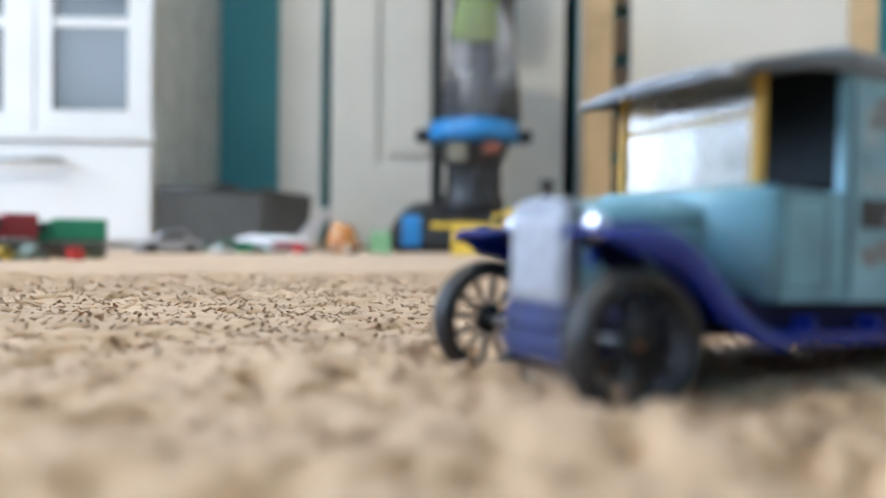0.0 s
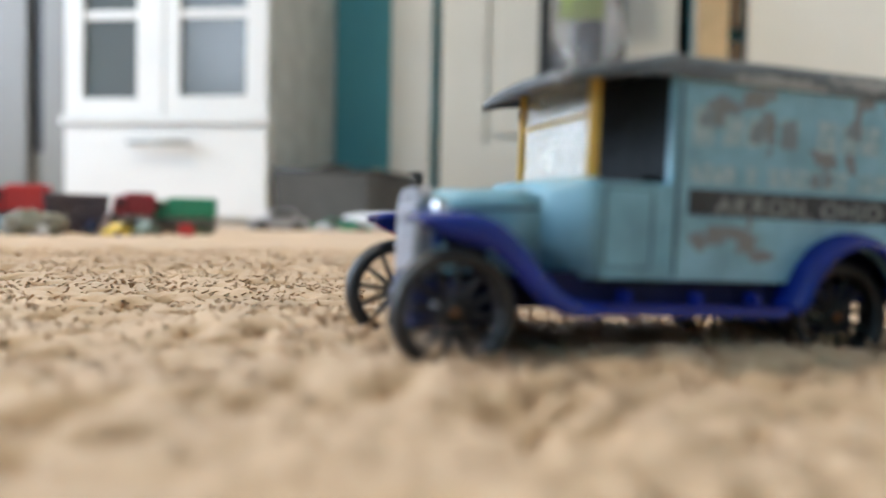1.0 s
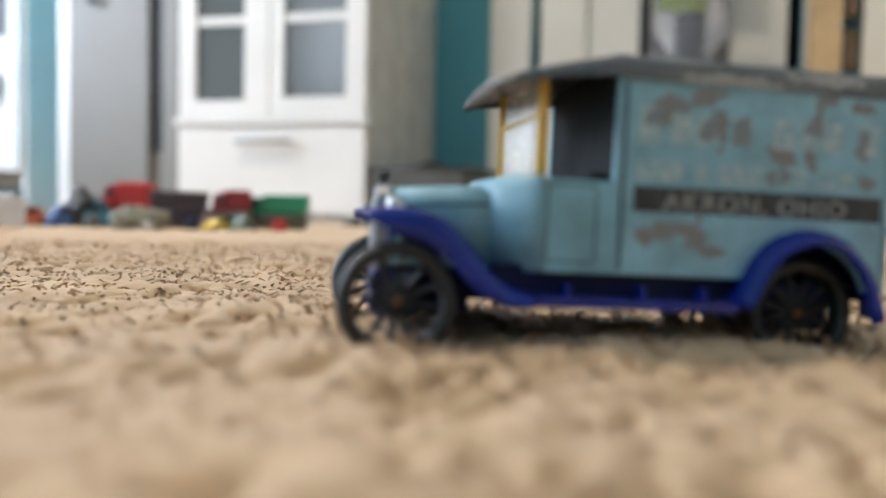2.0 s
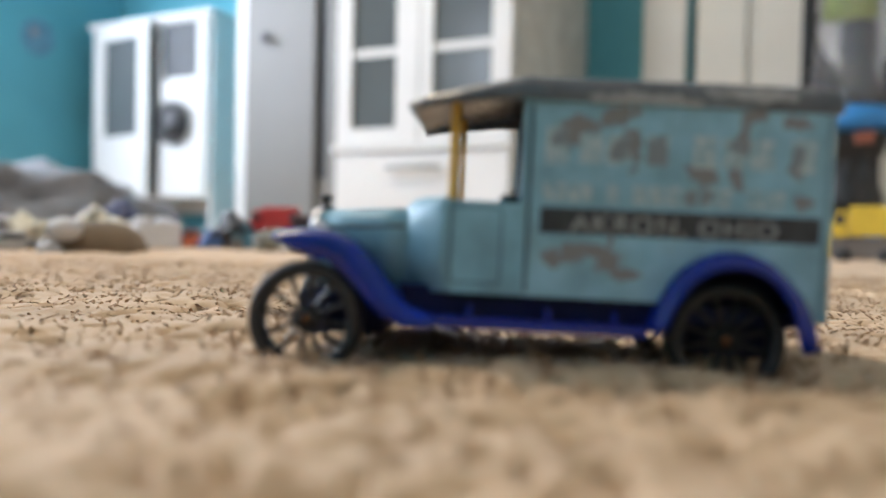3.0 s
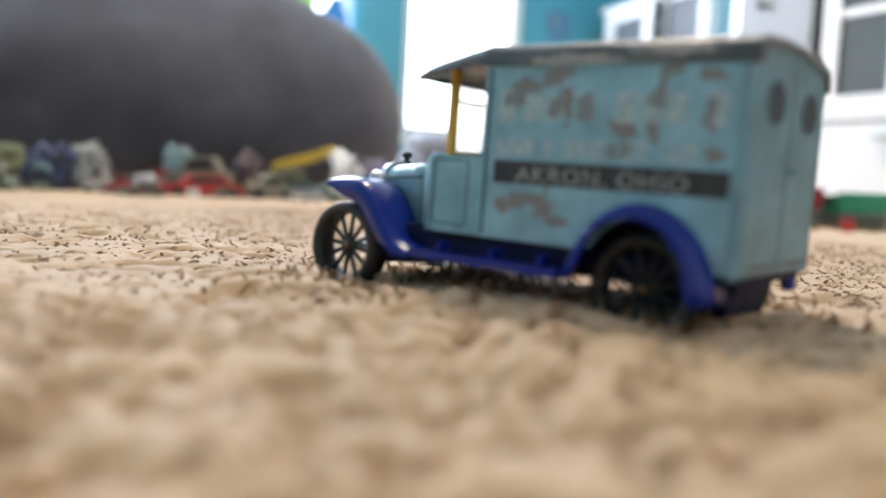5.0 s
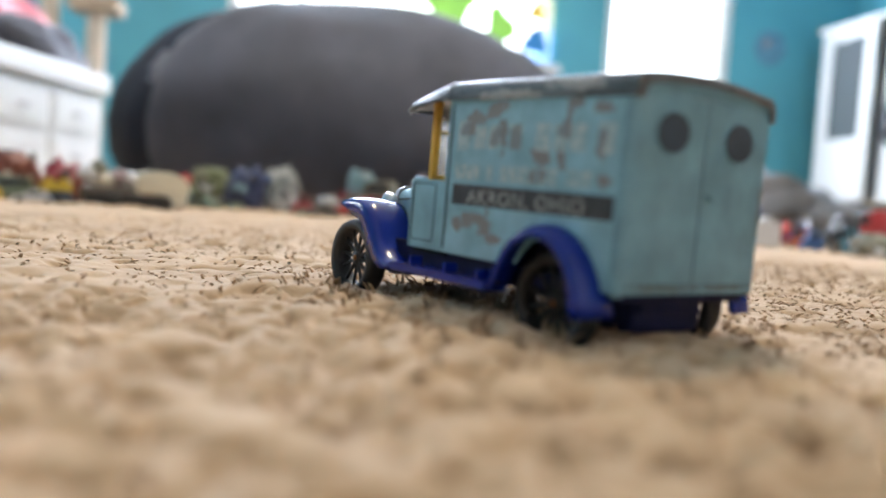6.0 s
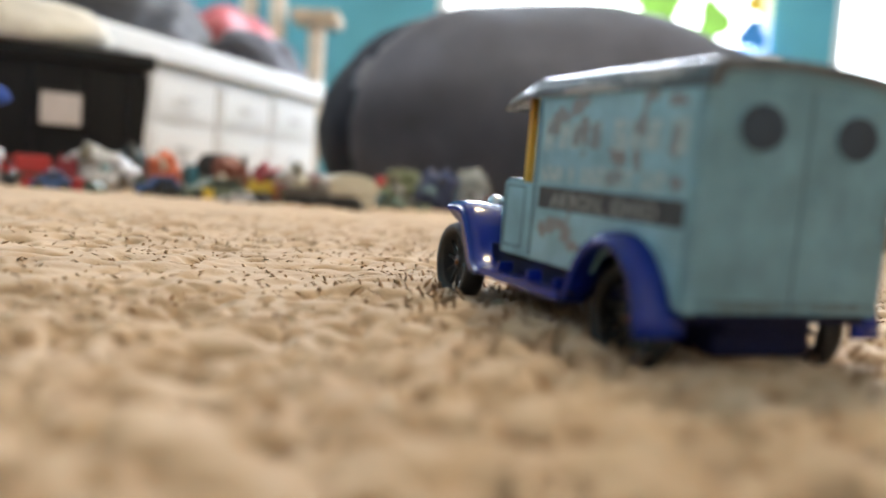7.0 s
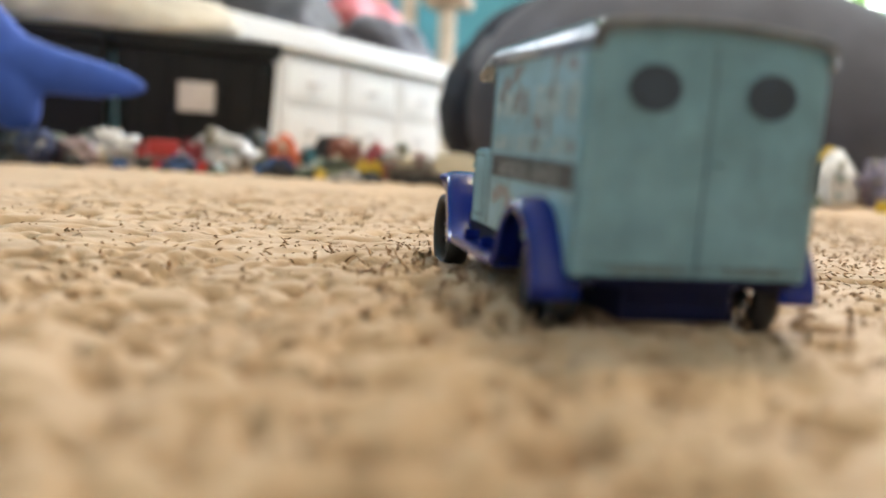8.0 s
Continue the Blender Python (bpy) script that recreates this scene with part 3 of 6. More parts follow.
secs = []
for x, half, top, skirt, droop in ((0.0766, 0.0299, 0.0783, 0.0706, 0), (0.0761, 0.0304, 0.0788, 0.0702, 0), (0.040, 0.0311, 0.0789, 0.0708, 0), (0.004, 0.0315, 0.0789, 0.0710, 0), (-0.0005, 0.0315, 0.0788, 0.0714, 0),
                                   (-0.008, 0.0311, 0.0786, 0.0726, 0.0014), (-0.016, 0.0302, 0.0783, 0.0734, 0.0030), (-0.023, 0.0290, 0.0780, 0.0742, 0.0045), (-0.0285, 0.0272, 0.0776, 0.0748, 0.0060)):
    secs.append(roof_section(x, half, top, skirt, droop, 0.0022 if x > 0.07 else 0.0011))
roof = part("roof", loft(secs), M_ROOF, van, "worn dark grey roof with a drooping visor", smooth=False)
# seam pressed across the roof behind the cab
ring = roof_section(0.0012, 0.0317, 0.07915, 0.0714, 0)
part("roof_seam", loft([[(x, y, z) for _, y, z in ring] for x in (0.0005, 0.0019)]), M_ROOF, roof)
# header above the rear doors, under the camber
b = slab([(-0.0275, 0.0730), (0.0275, 0.0730)] + [(0.0275 * f, 0.0777 - CAMBER * f * f * 0.8) for f in [1 - i / 8 for i in range(17)]], 0.0, 0.0009)
bmesh.ops.transform(b, matrix=Matrix.Translation((0.0748, 0, 0)) @ Matrix(((0, 1, 0, 0), (1, 0, 0, 0), (0, 0, 1, 0), (0, 0, 0, 1))), verts=b.verts)
bmesh.ops.recalc_face_normals(b, faces=b.faces)
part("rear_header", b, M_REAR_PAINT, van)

# print on both flanks: black band with the town in white, plain bars for the maker's name
def flank_print(s):
    turn = Matrix.Rotation(radians(90), 4, "X") if s < 0 else Matrix.Rotation(radians(180), 4, "Z") @ Matrix.Rotation(radians(90), 4, "X")
    y = s * 0.03035
    b = bmesh.new()
    box(b, 0.0052, 0.0720, y - 0.00008, y + 0.00008, 0.0388, 0.0451)
    side = body if s < 0 else body_right
    band = part("band", b, M_BLACK, van, "black printed band lettered AKRON, OHIO")
    x0 = 0.0128 if s < 0 else 0.0625
    for b in islands(letters("AKRON, OHIO", 0.0073, Matrix.Translation((x0, s * 0.03048, 0.0395)) @ turn @ Matrix.Diagonal((0.93, 0.84, 1, 1)), 0.00003, 1.13)):
        part("letter", b, M_WHITE_INK, band)
    # upper line: two groups of four broad bars; second line: a row of small bars
    def bar(x0, x1, z0, z1, ink):
        a, c = (x0, x1) if s < 0 else (0.0772 - x1, 0.0772 - x0)
        part("faded_bar", box(bmesh.new(), a, c, y - 0.00007, y + 0.00007, z0, z1, 0.00006), ink, side)

    for x0, x1, z0, z1 in ((0.0058, 0.0112, 0.0556, 0.0648), (0.0140, 0.0194, 0.0562, 0.0634), (0.0206, 0.0260, 0.0562, 0.0634), (0.0302, 0.0352, 0.0562, 0.0636),
                           (0.0414, 0.0468, 0.0560, 0.0638), (0.0482, 0.0534, 0.0562, 0.0634), (0.0548, 0.0606, 0.0562, 0.0634), (0.0646, 0.0702, 0.0560, 0.0638)):
        bar(x0, x1, z0, z1, M_FADED_INK)
    x = 0.0058
    for n, wide in ((4, 0.0023), (1, 0.0025), (6, 0.0032), (2, 0.0040)):
        for i in range(n):
            bar(x, x + wide, 0.0468, 0.0512, M_FADED_INK)
            x += wide + 0.0008
        x += 0.0030


flank_print(-1)
flank_print(1)

# cab: floor tub with doors, cowl flaring from the bonnet, pillars
def cab_section(x, half, low, high, round_=0.003):
    return [(x, -half, low), (x, -half, high - round_), (x, -half + round_, high), (x, half - round_, high), (x, half, high - round_), (x, half, low)]


b = loft([cab_section(-0.0290, 0.0196, 0.0229, 0.0438, 0.0045), cab_section(-0.0276, 0.0212, 0.0229, 0.0452, 0.0042), cab_section(-0.0262, 0.0228, 0.0229, 0.0460, 0.0038), cab_section(-0.0235, 0.0256, 0.0229, 0.0465, 0.0032), cab_section(-0.0205, 0.0284, 0.0229, 0.0466, 0.0022), cab_section(-0.0188, 0.0296, 0.0229, 0.0466, 0.0016), cab_section(-0.0172, 0.0300, 0.0229, 0.0462, 0.001)])
part("cowl", b, M_CAB_PAINT, van, smooth=True)
for s in (-1, 1):
    b = slab([(-0.0172, 0.0229), (0.0016, 0.0229), (0.0016, 0.0458), (-0.0172, 0.0458)], s * 0.0282, s * 0.0300, 0.0003)
    door = part("cab_door", b, M_CAB_PAINT, van, "turquoise cab door with an engraved outline")
    b = bmesh.new()
    y = s * 0.0300
    for x0, x1, z0, z1 in ((-0.0158, -0.0048, 0.0442, 0.0446), (-0.0158, -0.0048, 0.0254, 0.0258), (-0.0167, -0.0163, 0.0263, 0.0437), (-0.0043, -0.0039, 0.0263, 0.0437)):
        box(b, x0, x1, y - 0.00015, y + 0.00015, z0, z1)
    # rounded corners join the four engraved strokes
    for cx, cz, a0 in ((-0.0156, 0.0435, 90), (-0.0050, 0.0435, 0), (-0.0050, 0.0265, 270), (-0.0156, 0.0265, 180)):
        arc = [(cx + 0.0009 * math.cos(radians(a0 + 30 * k)), y, cz + 0.0009 * math.sin(radians(a0 + 30 * k))) for k in range(4)]
        for p, q in zip(arc, arc[1:]):
            tube(b, p, q, 0.0002, 0.0002, 6)
    part("door_outline", b, M_LINE, door)
    b = bmesh.new()
    box(b, 0.0002, 0.0016, s * 0.0290 - 0.0012, s * 0.0290 + 0.0012, 0.0458, 0.0716, 0.0003)
    part("door_pillar", b, M_CAB_PAINT, van)
    b = bmesh.new()
    tube(b, (-0.0172, s * 0.0301, 0.0340), (-0.0172, s * 0.0301, 0.0370), 0.0005, 0.0005, 8)
    tube(b, (-0.0172, s * 0.0301, 0.0400), (-0.0172, s * 0.0301, 0.0420), 0.0005, 0.0005, 8)
    part("hinge", b, M_CAB_PAINT, door)
# seat and bulkhead: the cab's shade is put into their colour
b = bmesh.new()
box(b, -0.0172, 0.0014, -0.0282, 0.0282, 0.0215, 0.0235)
box(b, -0.0046, 0.0006, -0.0250, 0.0250, 0.0235, 0.0480, 0.001)
box(b, -0.0120, -0.0040, -0.0240, 0.0240, 0.0235, 0.0345, 0.001)
part("seat", b, M_INSIDE_SHADE, van, "moulded bench seat, cab shade put into its near-black colour")
b = bmesh.new()
box(b, 0.0006, 0.00125, -0.0290, 0.0290, 0.0235, 0.0735)
part("bulkhead", b, M_INSIDE_SHADE, van)
# windscreen: yellow frame, bar and clear pane
for s in (-1, 1):
    b = box(bmesh.new(), -0.0180, -0.0156, s * 0.0226 - 0.0011, s * 0.0226 + 0.0011, 0.0455, 0.0725, 0.0003)
    screen = part("windscreen_post", b, M_YELLOW, van, "yellow plastic windscreen post")
b = bmesh.new()
box(b, -0.0176, -0.0160, -0.0216, 0.0216, 0.0455, 0.0474, 0.0002)
tube(b, (-0.0172, -0.0216, 0.0622), (-0.0172, 0.0216, 0.0622), 0.0005, 0.0005, 8)
part("windscreen_bar", b, M_YELLOW, screen)
b = bmesh.new()
box(b, -0.0170, -0.0166, -0.0216, 0.0216, 0.0472, 0.0716)
pane = part("windscreen_pane", b, M_SCREEN, screen, "clear plastic windscreen")
pane.visible_shadow = False


# bonnet: round-topped, louvred crease on each side; radiator with shell and cap
def bonnet_ring(x, half, low, high):
    pts = [(x, -half, low)]
    for i in range(11):
        a = math.pi * i / 10
        pts.append((x, -half * math.copysign(abs(math.cos(a)) ** 0.7, math.cos(a)), high - 0.0044 + 0.0044 * math.sin(a) ** 0.8))
    pts.append((x, half, low))
    return pts


b = loft([bonnet_ring(-0.0535, 0.0112, 0.0225, 0.0424), bonnet_ring(-0.0450, 0.0144, 0.0225, 0.0431), bonnet_ring(-0.0365, 0.0175, 0.0225, 0.0437), bonnet_ring(-0.0280, 0.0206, 0.0225, 0.0441)])
bonnet = part("bonnet", b, M_CAB_PAINT, van, "turquoise enamel bonnet", smooth=True)
for s in (-1, 1):
    b = bmesh.new()
    tube(b, (-0.0530, s * 0.0114, 0.0374), (-0.0290, s * 0.0203, 0.0388), 0.0004, 0.0004, 6)
    part("bonnet_hinge", b, M_LINE, bonnet)
b = loft([bonnet_ring(-0.0562, 0.0112, 0.0208, 0.0430), bonnet_ring(-0.0530, 0.0118, 0.0208, 0.0434)])
radiator = part("radiator_shell", b, M_SHELL, van, "chrome radiator shell", smooth=False)
b = bmesh.new()
box(b, -0.0567, -0.0560, -0.0092, 0.0092, 0.0222, 0.0388, 0.0002)
part("radiator_core", b, M_CORE, radiator, "silver ribbed radiator core")
b = bmesh.new()
for i in range(13):
    y = -0.0084 + i * 0.0014
    box(b, -0.05705, -0.0566, y - 0.0002, y + 0.0002, 0.0226, 0.0384)
for i in range(6):
    z = 0.0245 + i * 0.0025
    box(b, -0.0570, -0.0566, -0.0088, 0.0088, z - 0.0002, z + 0.0002)
part("radiator_ribs", b, M_GRILLE, radiator)
b = lathe([(0.0, 0.0424), (0.0018, 0.0424), (0.0018, 0.0434), (0.0009, 0.0439), (0.0009, 0.0448), (0.0017, 0.0452), (0.0019, 0.0460), (0.0013, 0.0468), (0.0, 0.0470)], 16, "Z")
bmesh.ops.remove_doubles(b, verts=b.verts, dist=1e-6)
bmesh.ops.translate(b, vec=(-0.0542, 0, 0), verts=b.verts)
part("radiator_cap", b, M_TYRE, radiator, "small black radiator cap", smooth=True)
for s in (-1, 1):
    b = lathe([(0.0, -0.0035), (0.0014, -0.0032), (0.0026, -0.0018), (0.0031, 0.0), (0.0031, 0.0008), (0.0028, 0.0011), (0.0, 0.0014)][::-1], 20, "X")
    bmesh.ops.remove_doubles(b, verts=b.verts, dist=1e-6)
    bmesh.ops.scale(b, vec=(-1, 1, 1), verts=b.verts)
    bmesh.ops.reverse_faces(b, faces=b.faces)
    bmesh.ops.translate(b, vec=(-0.0530, s * 0.0158, 0.0368), verts=b.verts)
    lamp = part("headlamp", b, M_CHROME, van, "round chrome headlamp", smooth=True)
    b = bmesh.new()
    tube(b, (-0.0525, s * 0.0158, 0.0340), (-0.0525, s * 0.0150, 0.0290), 0.0008, 0.0010, 8)
    part("lamp_bracket", b, M_BLUE, lamp)

# chassis, front apron, rear cross member
b = bmesh.new()
box(b, -0.0500, 0.0700, -0.0135, 0.0135, 0.0140, 0.0205, 0.0008)
box(b, -0.0490, -0.0330, -0.0200, 0.0200, 0.0105, 0.0206, 0.0010)
box(b, -0.0260, 0.0740, -0.0270, 0.0270, 0.0180, 0.0222, 0.0006)
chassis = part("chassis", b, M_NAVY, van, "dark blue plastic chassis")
b = loft([[(-0.0570, -0.0125, 0.0085), (-0.0570, 0.0125, 0.0085), (-0.0565, 0.0125, 0.0215), (-0.0565, -0.0125, 0.0215)], [(-0.0500, -0.0125, 0.0085), (-0.0500, 0.0125, 0.0085), (-0.0500, 0.0125, 0.0215), (-0.0500, -0.0125, 0.0215)]])
bmesh.ops.bevel(b, geom=list(b.edges), offset=0.001, segments=2, affect="EDGES")
part("front_apron", b, M_DULLBLUE, chassis, "blue front apron under the radiator")
b = bmesh.new()
tube(b, (-0.0572, -0.0110, 0.0160), (-0.0572, 0.0110, 0.0160), 0.0008, 0.0008, 10)
tube(b, (-0.0572, -0.0120, 0.0120), (-0.0572, 0.0120, 0.0120), 0.0008, 0.0008, 10)
part("front_spring", b, M_DULLBLUE, chassis)
b = bmesh.new()
box(b, 0.0460, 0.0690, -0.0150, 0.0150, 0.0085, 0.0200, 0.0012)
part("rear_apron", b, M_NAVY, chassis)
for x in (-0.052, 0.052):
    b = tube(bmesh.new(), (x, -0.027, 0.0145), (x, 0.027, 0.0145), 0.0011, 0.0011, 10)
    part("axle", b, M_CHROME, chassis)

# wings with a crowned top and a turned-down outer skirt, and running boards
def swept(path, profile, drops, s, thick=0.0011, reach=()):
    """A fender: profile (y, fall) across, swept along (x, z) points; its outer skirt falls by drops towards the wheel, and reach gives its outer edge at each point."""
    rings = []
    inner, outer = profile[0][0], profile[-1][0]
    for i, (x, z) in enumerate(path):
        a, b = path[max(0, i - 1)], path[min(len(path) - 1, i + 1)]
        d = Vector((b[0] - a[0], b[1] - a[1])).normalized()
        up = (-d.y, d.x)
        wide = (reach[i] - inner) / (outer - inner) if reach else 1.0
        over = [(inner + (y - inner) * wide, -fall) for y, fall in profile + [(outer + 0.0001, drops[i])]]
        under = [(y - thick * (0.9 if k < 3 else 0.0), f if k == 0 else f - thick * (0.0 if k == 0 else 1.0)) for k, (y, f) in enumerate(over[::-1])]
        rings.append([(x + up[0] * f, s * y, z + up[1] * f) for y, f in over + under])
    return loft(rings)


FRONT = [(-0.0608, 0.0361), (-0.0590, 0.0365), (-0.0560, 0.0369), (-0.0520, 0.0371), (-0.0480, 0.0370), (-0.0445, 0.0362), (-0.0410, 0.0345), (-0.0378, 0.0318), (-0.0348, 0.0286), (-0.0318, 0.0249), (-0.0286, 0.0214), (-0.0252, 0.0188), (-0.0215, 0.0176), (-0.0193, 0.0174)]
FRONT_REACH = [0.0326, 0.0322, 0.0320, 0.0321, 0.0323, 0.0326, 0.0329, 0.0333, 0.0337, 0.0340, 0.0348, 0.0356, 0.0362, 0.0365]
FRONT_DROP = [0.0022, 0.0030, 0.0050, 0.0066, 0.0072, 0.0072, 0.0071, 0.0069, 0.0066, 0.0064, 0.0060, 0.0050, 0.0036, 0.0027]
FRONT_ACROSS = [(0.0150, 0.0008), (0.0190, 0.0002), (0.0260, 0.0), (0.0322, 0.0001), (0.0354, 0.0008), (0.0369, 0.0020)]
REAR = [(0.0315, 0.0174), (0.0330, 0.0195), (0.0345, 0.0235), (0.0370, 0.0282), (0.0400, 0.0318), (0.0440, 0.0345), (0.0480, 0.0360), (0.0520, 0.0364), (0.0560, 0.0358), (0.0600, 0.0341), (0.0640, 0.0310), (0.0675, 0.0270), (0.0700, 0.0225), (0.0716, 0.0180), (0.0724, 0.0140)]
REAR_DROP = [0.0026, 0.0030, 0.0033, 0.0036, 0.0038, 0.0039, 0.0040, 0.0040, 0.0040, 0.0040, 0.0041, 0.0044, 0.0050, 0.0056, 0.0052]
REAR_ACROSS = [(0.0262, 0.0002), (0.0320, 0.0), (0.0352, 0.0005), (0.0367, 0.0014), (0.0373, 0.0024)]
for s in (-1, 1):
    wing = part("front_wing", swept(FRONT, FRONT_ACROSS, FRONT_DROP, s, 0.0011, FRONT_REACH), M_BLUE, van, "glossy deep blue swept front wing", smooth=True)
    y0, y1 = sorted((s * 0.0364, s * 0.0265))
    part("running_board", ribbon([(-0.0195, 0.0174), (0.0315, 0.0174)], y0, y1, 0.0027, 0.0006), M_BLUE, van, "blue running board")
    part("rear_wing", swept(REAR, REAR_ACROSS, REAR_DROP, s, 0.0013), M_BLUE, van, "glossy deep blue rear wing", smooth=True)
    y0, y1 = sorted((s * 0.0276, s * 0.0255))
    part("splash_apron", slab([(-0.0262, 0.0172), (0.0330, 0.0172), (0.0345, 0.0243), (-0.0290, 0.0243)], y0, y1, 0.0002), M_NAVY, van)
    for x in (-0.011, 0.008, 0.024):
        b = box(bmesh.new(), x - 0.0006, x + 0.0006, s * 0.0310 - 0.0025, s * 0.0310 + 0.0025, 0.0174, 0.0202, 0.0002)
        part("step_bracket", b, M_BLUE, van)
    # inner valance that closes the front wing over the wheel
    y0, y1 = sorted((s * 0.0162, s * 0.0150))
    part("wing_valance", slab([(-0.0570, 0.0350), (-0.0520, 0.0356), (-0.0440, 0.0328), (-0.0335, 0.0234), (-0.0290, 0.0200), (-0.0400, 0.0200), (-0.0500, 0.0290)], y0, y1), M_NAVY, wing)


# wheels: black moulded tyre, twelve spokes, hub; the rear pair stands further in, under the wings
TRACK = {-0.052: 0.0282, 0.052: 0.0268}


def wheel(x, s, turn):
    m = Matrix.Translation((x, s * TRACK[x], 0.0145)) @ Matrix.Rotation(radians(turn), 4, "Y")
    w = 0.0046 if x < 0 else 0.0042
    b = lathe([(0.0112, -w * 0.8), (0.0136, -w * 0.85), (0.0144, -w * 0.45), (0.0146, 0), (0.0144, w * 0.45), (0.0136, w * 0.85), (0.0112, w * 0.8), (0.0107, w * 0.4), (0.0107, -w * 0.4)], 40, "Y", m, closed=True)
    tyre = part("wheel", b, M_TYRE, van, "black plastic spoked wheel", smooth=True)
    for i in range(12):
        a = 2 * math.pi * i / 12
        b = tube(bmesh.new(), (0.0022 * math.cos(a), s * 0.0002, 0.0022 * math.sin(a)), (0.0110 * math.cos(a), s * 0.0002, 0.0110 * math.sin(a)), 0.0008, 0.00065, 6)
        bmesh.ops.transform(b, matrix=m, verts=b.verts)
        part("spoke", b, M_TYRE, tyre)
    b = lathe([(0.0, -s * 0.0010), (0.0027, -s * 0.0010), (0.0025, s * 0.0012), (0.0, s * 0.0015)], 18, "Y")
    bmesh.ops.remove_doubles(b, verts=b.verts, dist=1e-6)
    bmesh.ops.recalc_face_normals(b, faces=b.faces)
    bmesh.ops.transform(b, matrix=m, verts=b.verts)
    part("hub", b, M_TYRE, tyre, smooth=True)
    b = bmesh.new()
    ball(b, (0, s * 0.0015, 0), (0.0011, 0.0008, 0.0011), 10, 8, m)
    part("hub_cap", b, M_BRASS, tyre, "dull copper axle end", smooth=True)


for x in TRACK:
    for s in (-1, 1):
        wheel(x, s, 7 if x < 0 else 16)
# ---- door, post and board on the north wall ----
def casing(name, u0, u1, v, z1):
    bm = box(bmesh.new(), u0, u1, v - 0.022, v - 0.001, -0.002, z1, 0.005)
    ob = part(name, bm, M_WHITE)
    ob.matrix_world = ROOM
    return tagged(ob, "white painted door casing", "trim", kind="structure")


def panel_door(name, u0, u1, v, height, panels, label, material):
    """A door leaf whose panels are sunk between rails and stiles."""
    t = thing(name, room(u0, v, 0.012), label, "door", kind="structure")
    w = u1 - u0
    b = bmesh.new()
    xs = sorted({0, w, *[p[0] for p in panels], *[p[1] for p in panels]})
    zs = sorted({0, height, *[p[2] for p in panels], *[p[3] for p in panels]})
    for x0, x1 in zip(xs, xs[1:]):
        for z0, z1 in zip(zs, zs[1:]):
            sunk = any(p[0] <= x0 and x1 <= p[1] and p[2] <= z0 and z1 <= p[3] for p in panels)
            box(b, x0, x1, 0.022 if sunk else 0.0, 0.04, z0, z1)
    bmesh.ops.remove_doubles(b, verts=b.verts, dist=0.0004)
    part("door_leaf", b, material, t)
    for x0, x1, z0, z1 in panels:
        b = box(bmesh.new(), x0 + 0.03, x1 - 0.03, 0.006, 0.024, z0 + 0.03, z1 - 0.03, 0.010)
        part("door_panel", b, material, t)
    return t


casing("trim_1", -0.515, -0.400, 2.06, 2.10)
casing("trim_2", 0.300, 0.304, 2.06, 2.10)
# near-black sheet paints the shade round and behind the door leaf
b = box(bmesh.new(), -0.40, 0.302, 2.15, 2.19, -0.02, 2.05)
ob = part("door_recess_shade", b, M_INSIDE_SHADE)
ob.matrix_world = ROOM
tagged(ob, "near-black sheet for the shade in the recess behind the door", "trim", kind="structure")
d1 = panel_door("door_1", -0.378, 0.262, 2.072, 2.0, [(0.126, 0.30, 0.218, 0.86), (0.34, 0.514, 0.218, 0.86), (0.126, 0.30, 1.0, 1.86), (0.34, 0.514, 1.0, 1.86)], "white panelled door standing shut behind the vacuum", M_DOOR)
b = lathe([(0.0, 0.0), (0.026, 0.0), (0.026, -0.006), (0.012, -0.012), (0.012, -0.035), (0.027, -0.045), (0.027, -0.058), (0.0, -0.066)], 20, "Y")
bmesh.ops.remove_doubles(b, verts=b.verts, dist=1e-5)
bmesh.ops.translate(b, vec=(0.58, 0, 0.95), verts=b.verts)
part("door_handle", b, M_CHROME, d1, "round metal knob", smooth=True)

# folding closet doors beside the alcove
casing("trim_3", -1.975, -1.905, 2.06, 2.10)
d2 = panel_door("door_2", -1.903, -1.607, 2.005, 2.0, [], "grey flat closet door leaf, darkened for weaker light, with a small knob", M_DIMMED_DOOR)
b = lathe([(0.0, 0.0), (0.008, 0.0), (0.008, -0.01), (0.016, -0.018), (0.016, -0.026), (0.0, -0.03)], 16, "Y")
bmesh.ops.remove_doubles(b, verts=b.verts, dist=1e-5)
bmesh.ops.translate(b, vec=(0.102, 0, 0.668), verts=b.verts)
part("door_handle", b, M_CHARCOAL, d2, "small dark knob", smooth=True)
panel_door("door_3", -1.551, -1.195, 2.005, 2.0, [], "grey flat closet door leaf, darkened for weaker light", M_DIMMED_DOOR)
# charcoal strip paints the shade in the gap between the leaves
b = box(bmesh.new(), -1.606, -1.552, 2.03, 2.058, 0.20, 2.0)
ob = part("trim_gap_shade", b, M_CHARCOAL)
ob.matrix_world = ROOM
tagged(ob, "charcoal strip for the shade between the closet doors", "trim", kind="structure")
b = box(bmesh.new(), -1.606, -1.552, 2.03, 2.058, 0.012, 0.198)
ob = part("trim_plinth", b, M_DIMMED_DOOR)
ob.matrix_world = ROOM
tagged(ob, "grey strip under the gap, darkened like the doors", "trim", kind="structure")


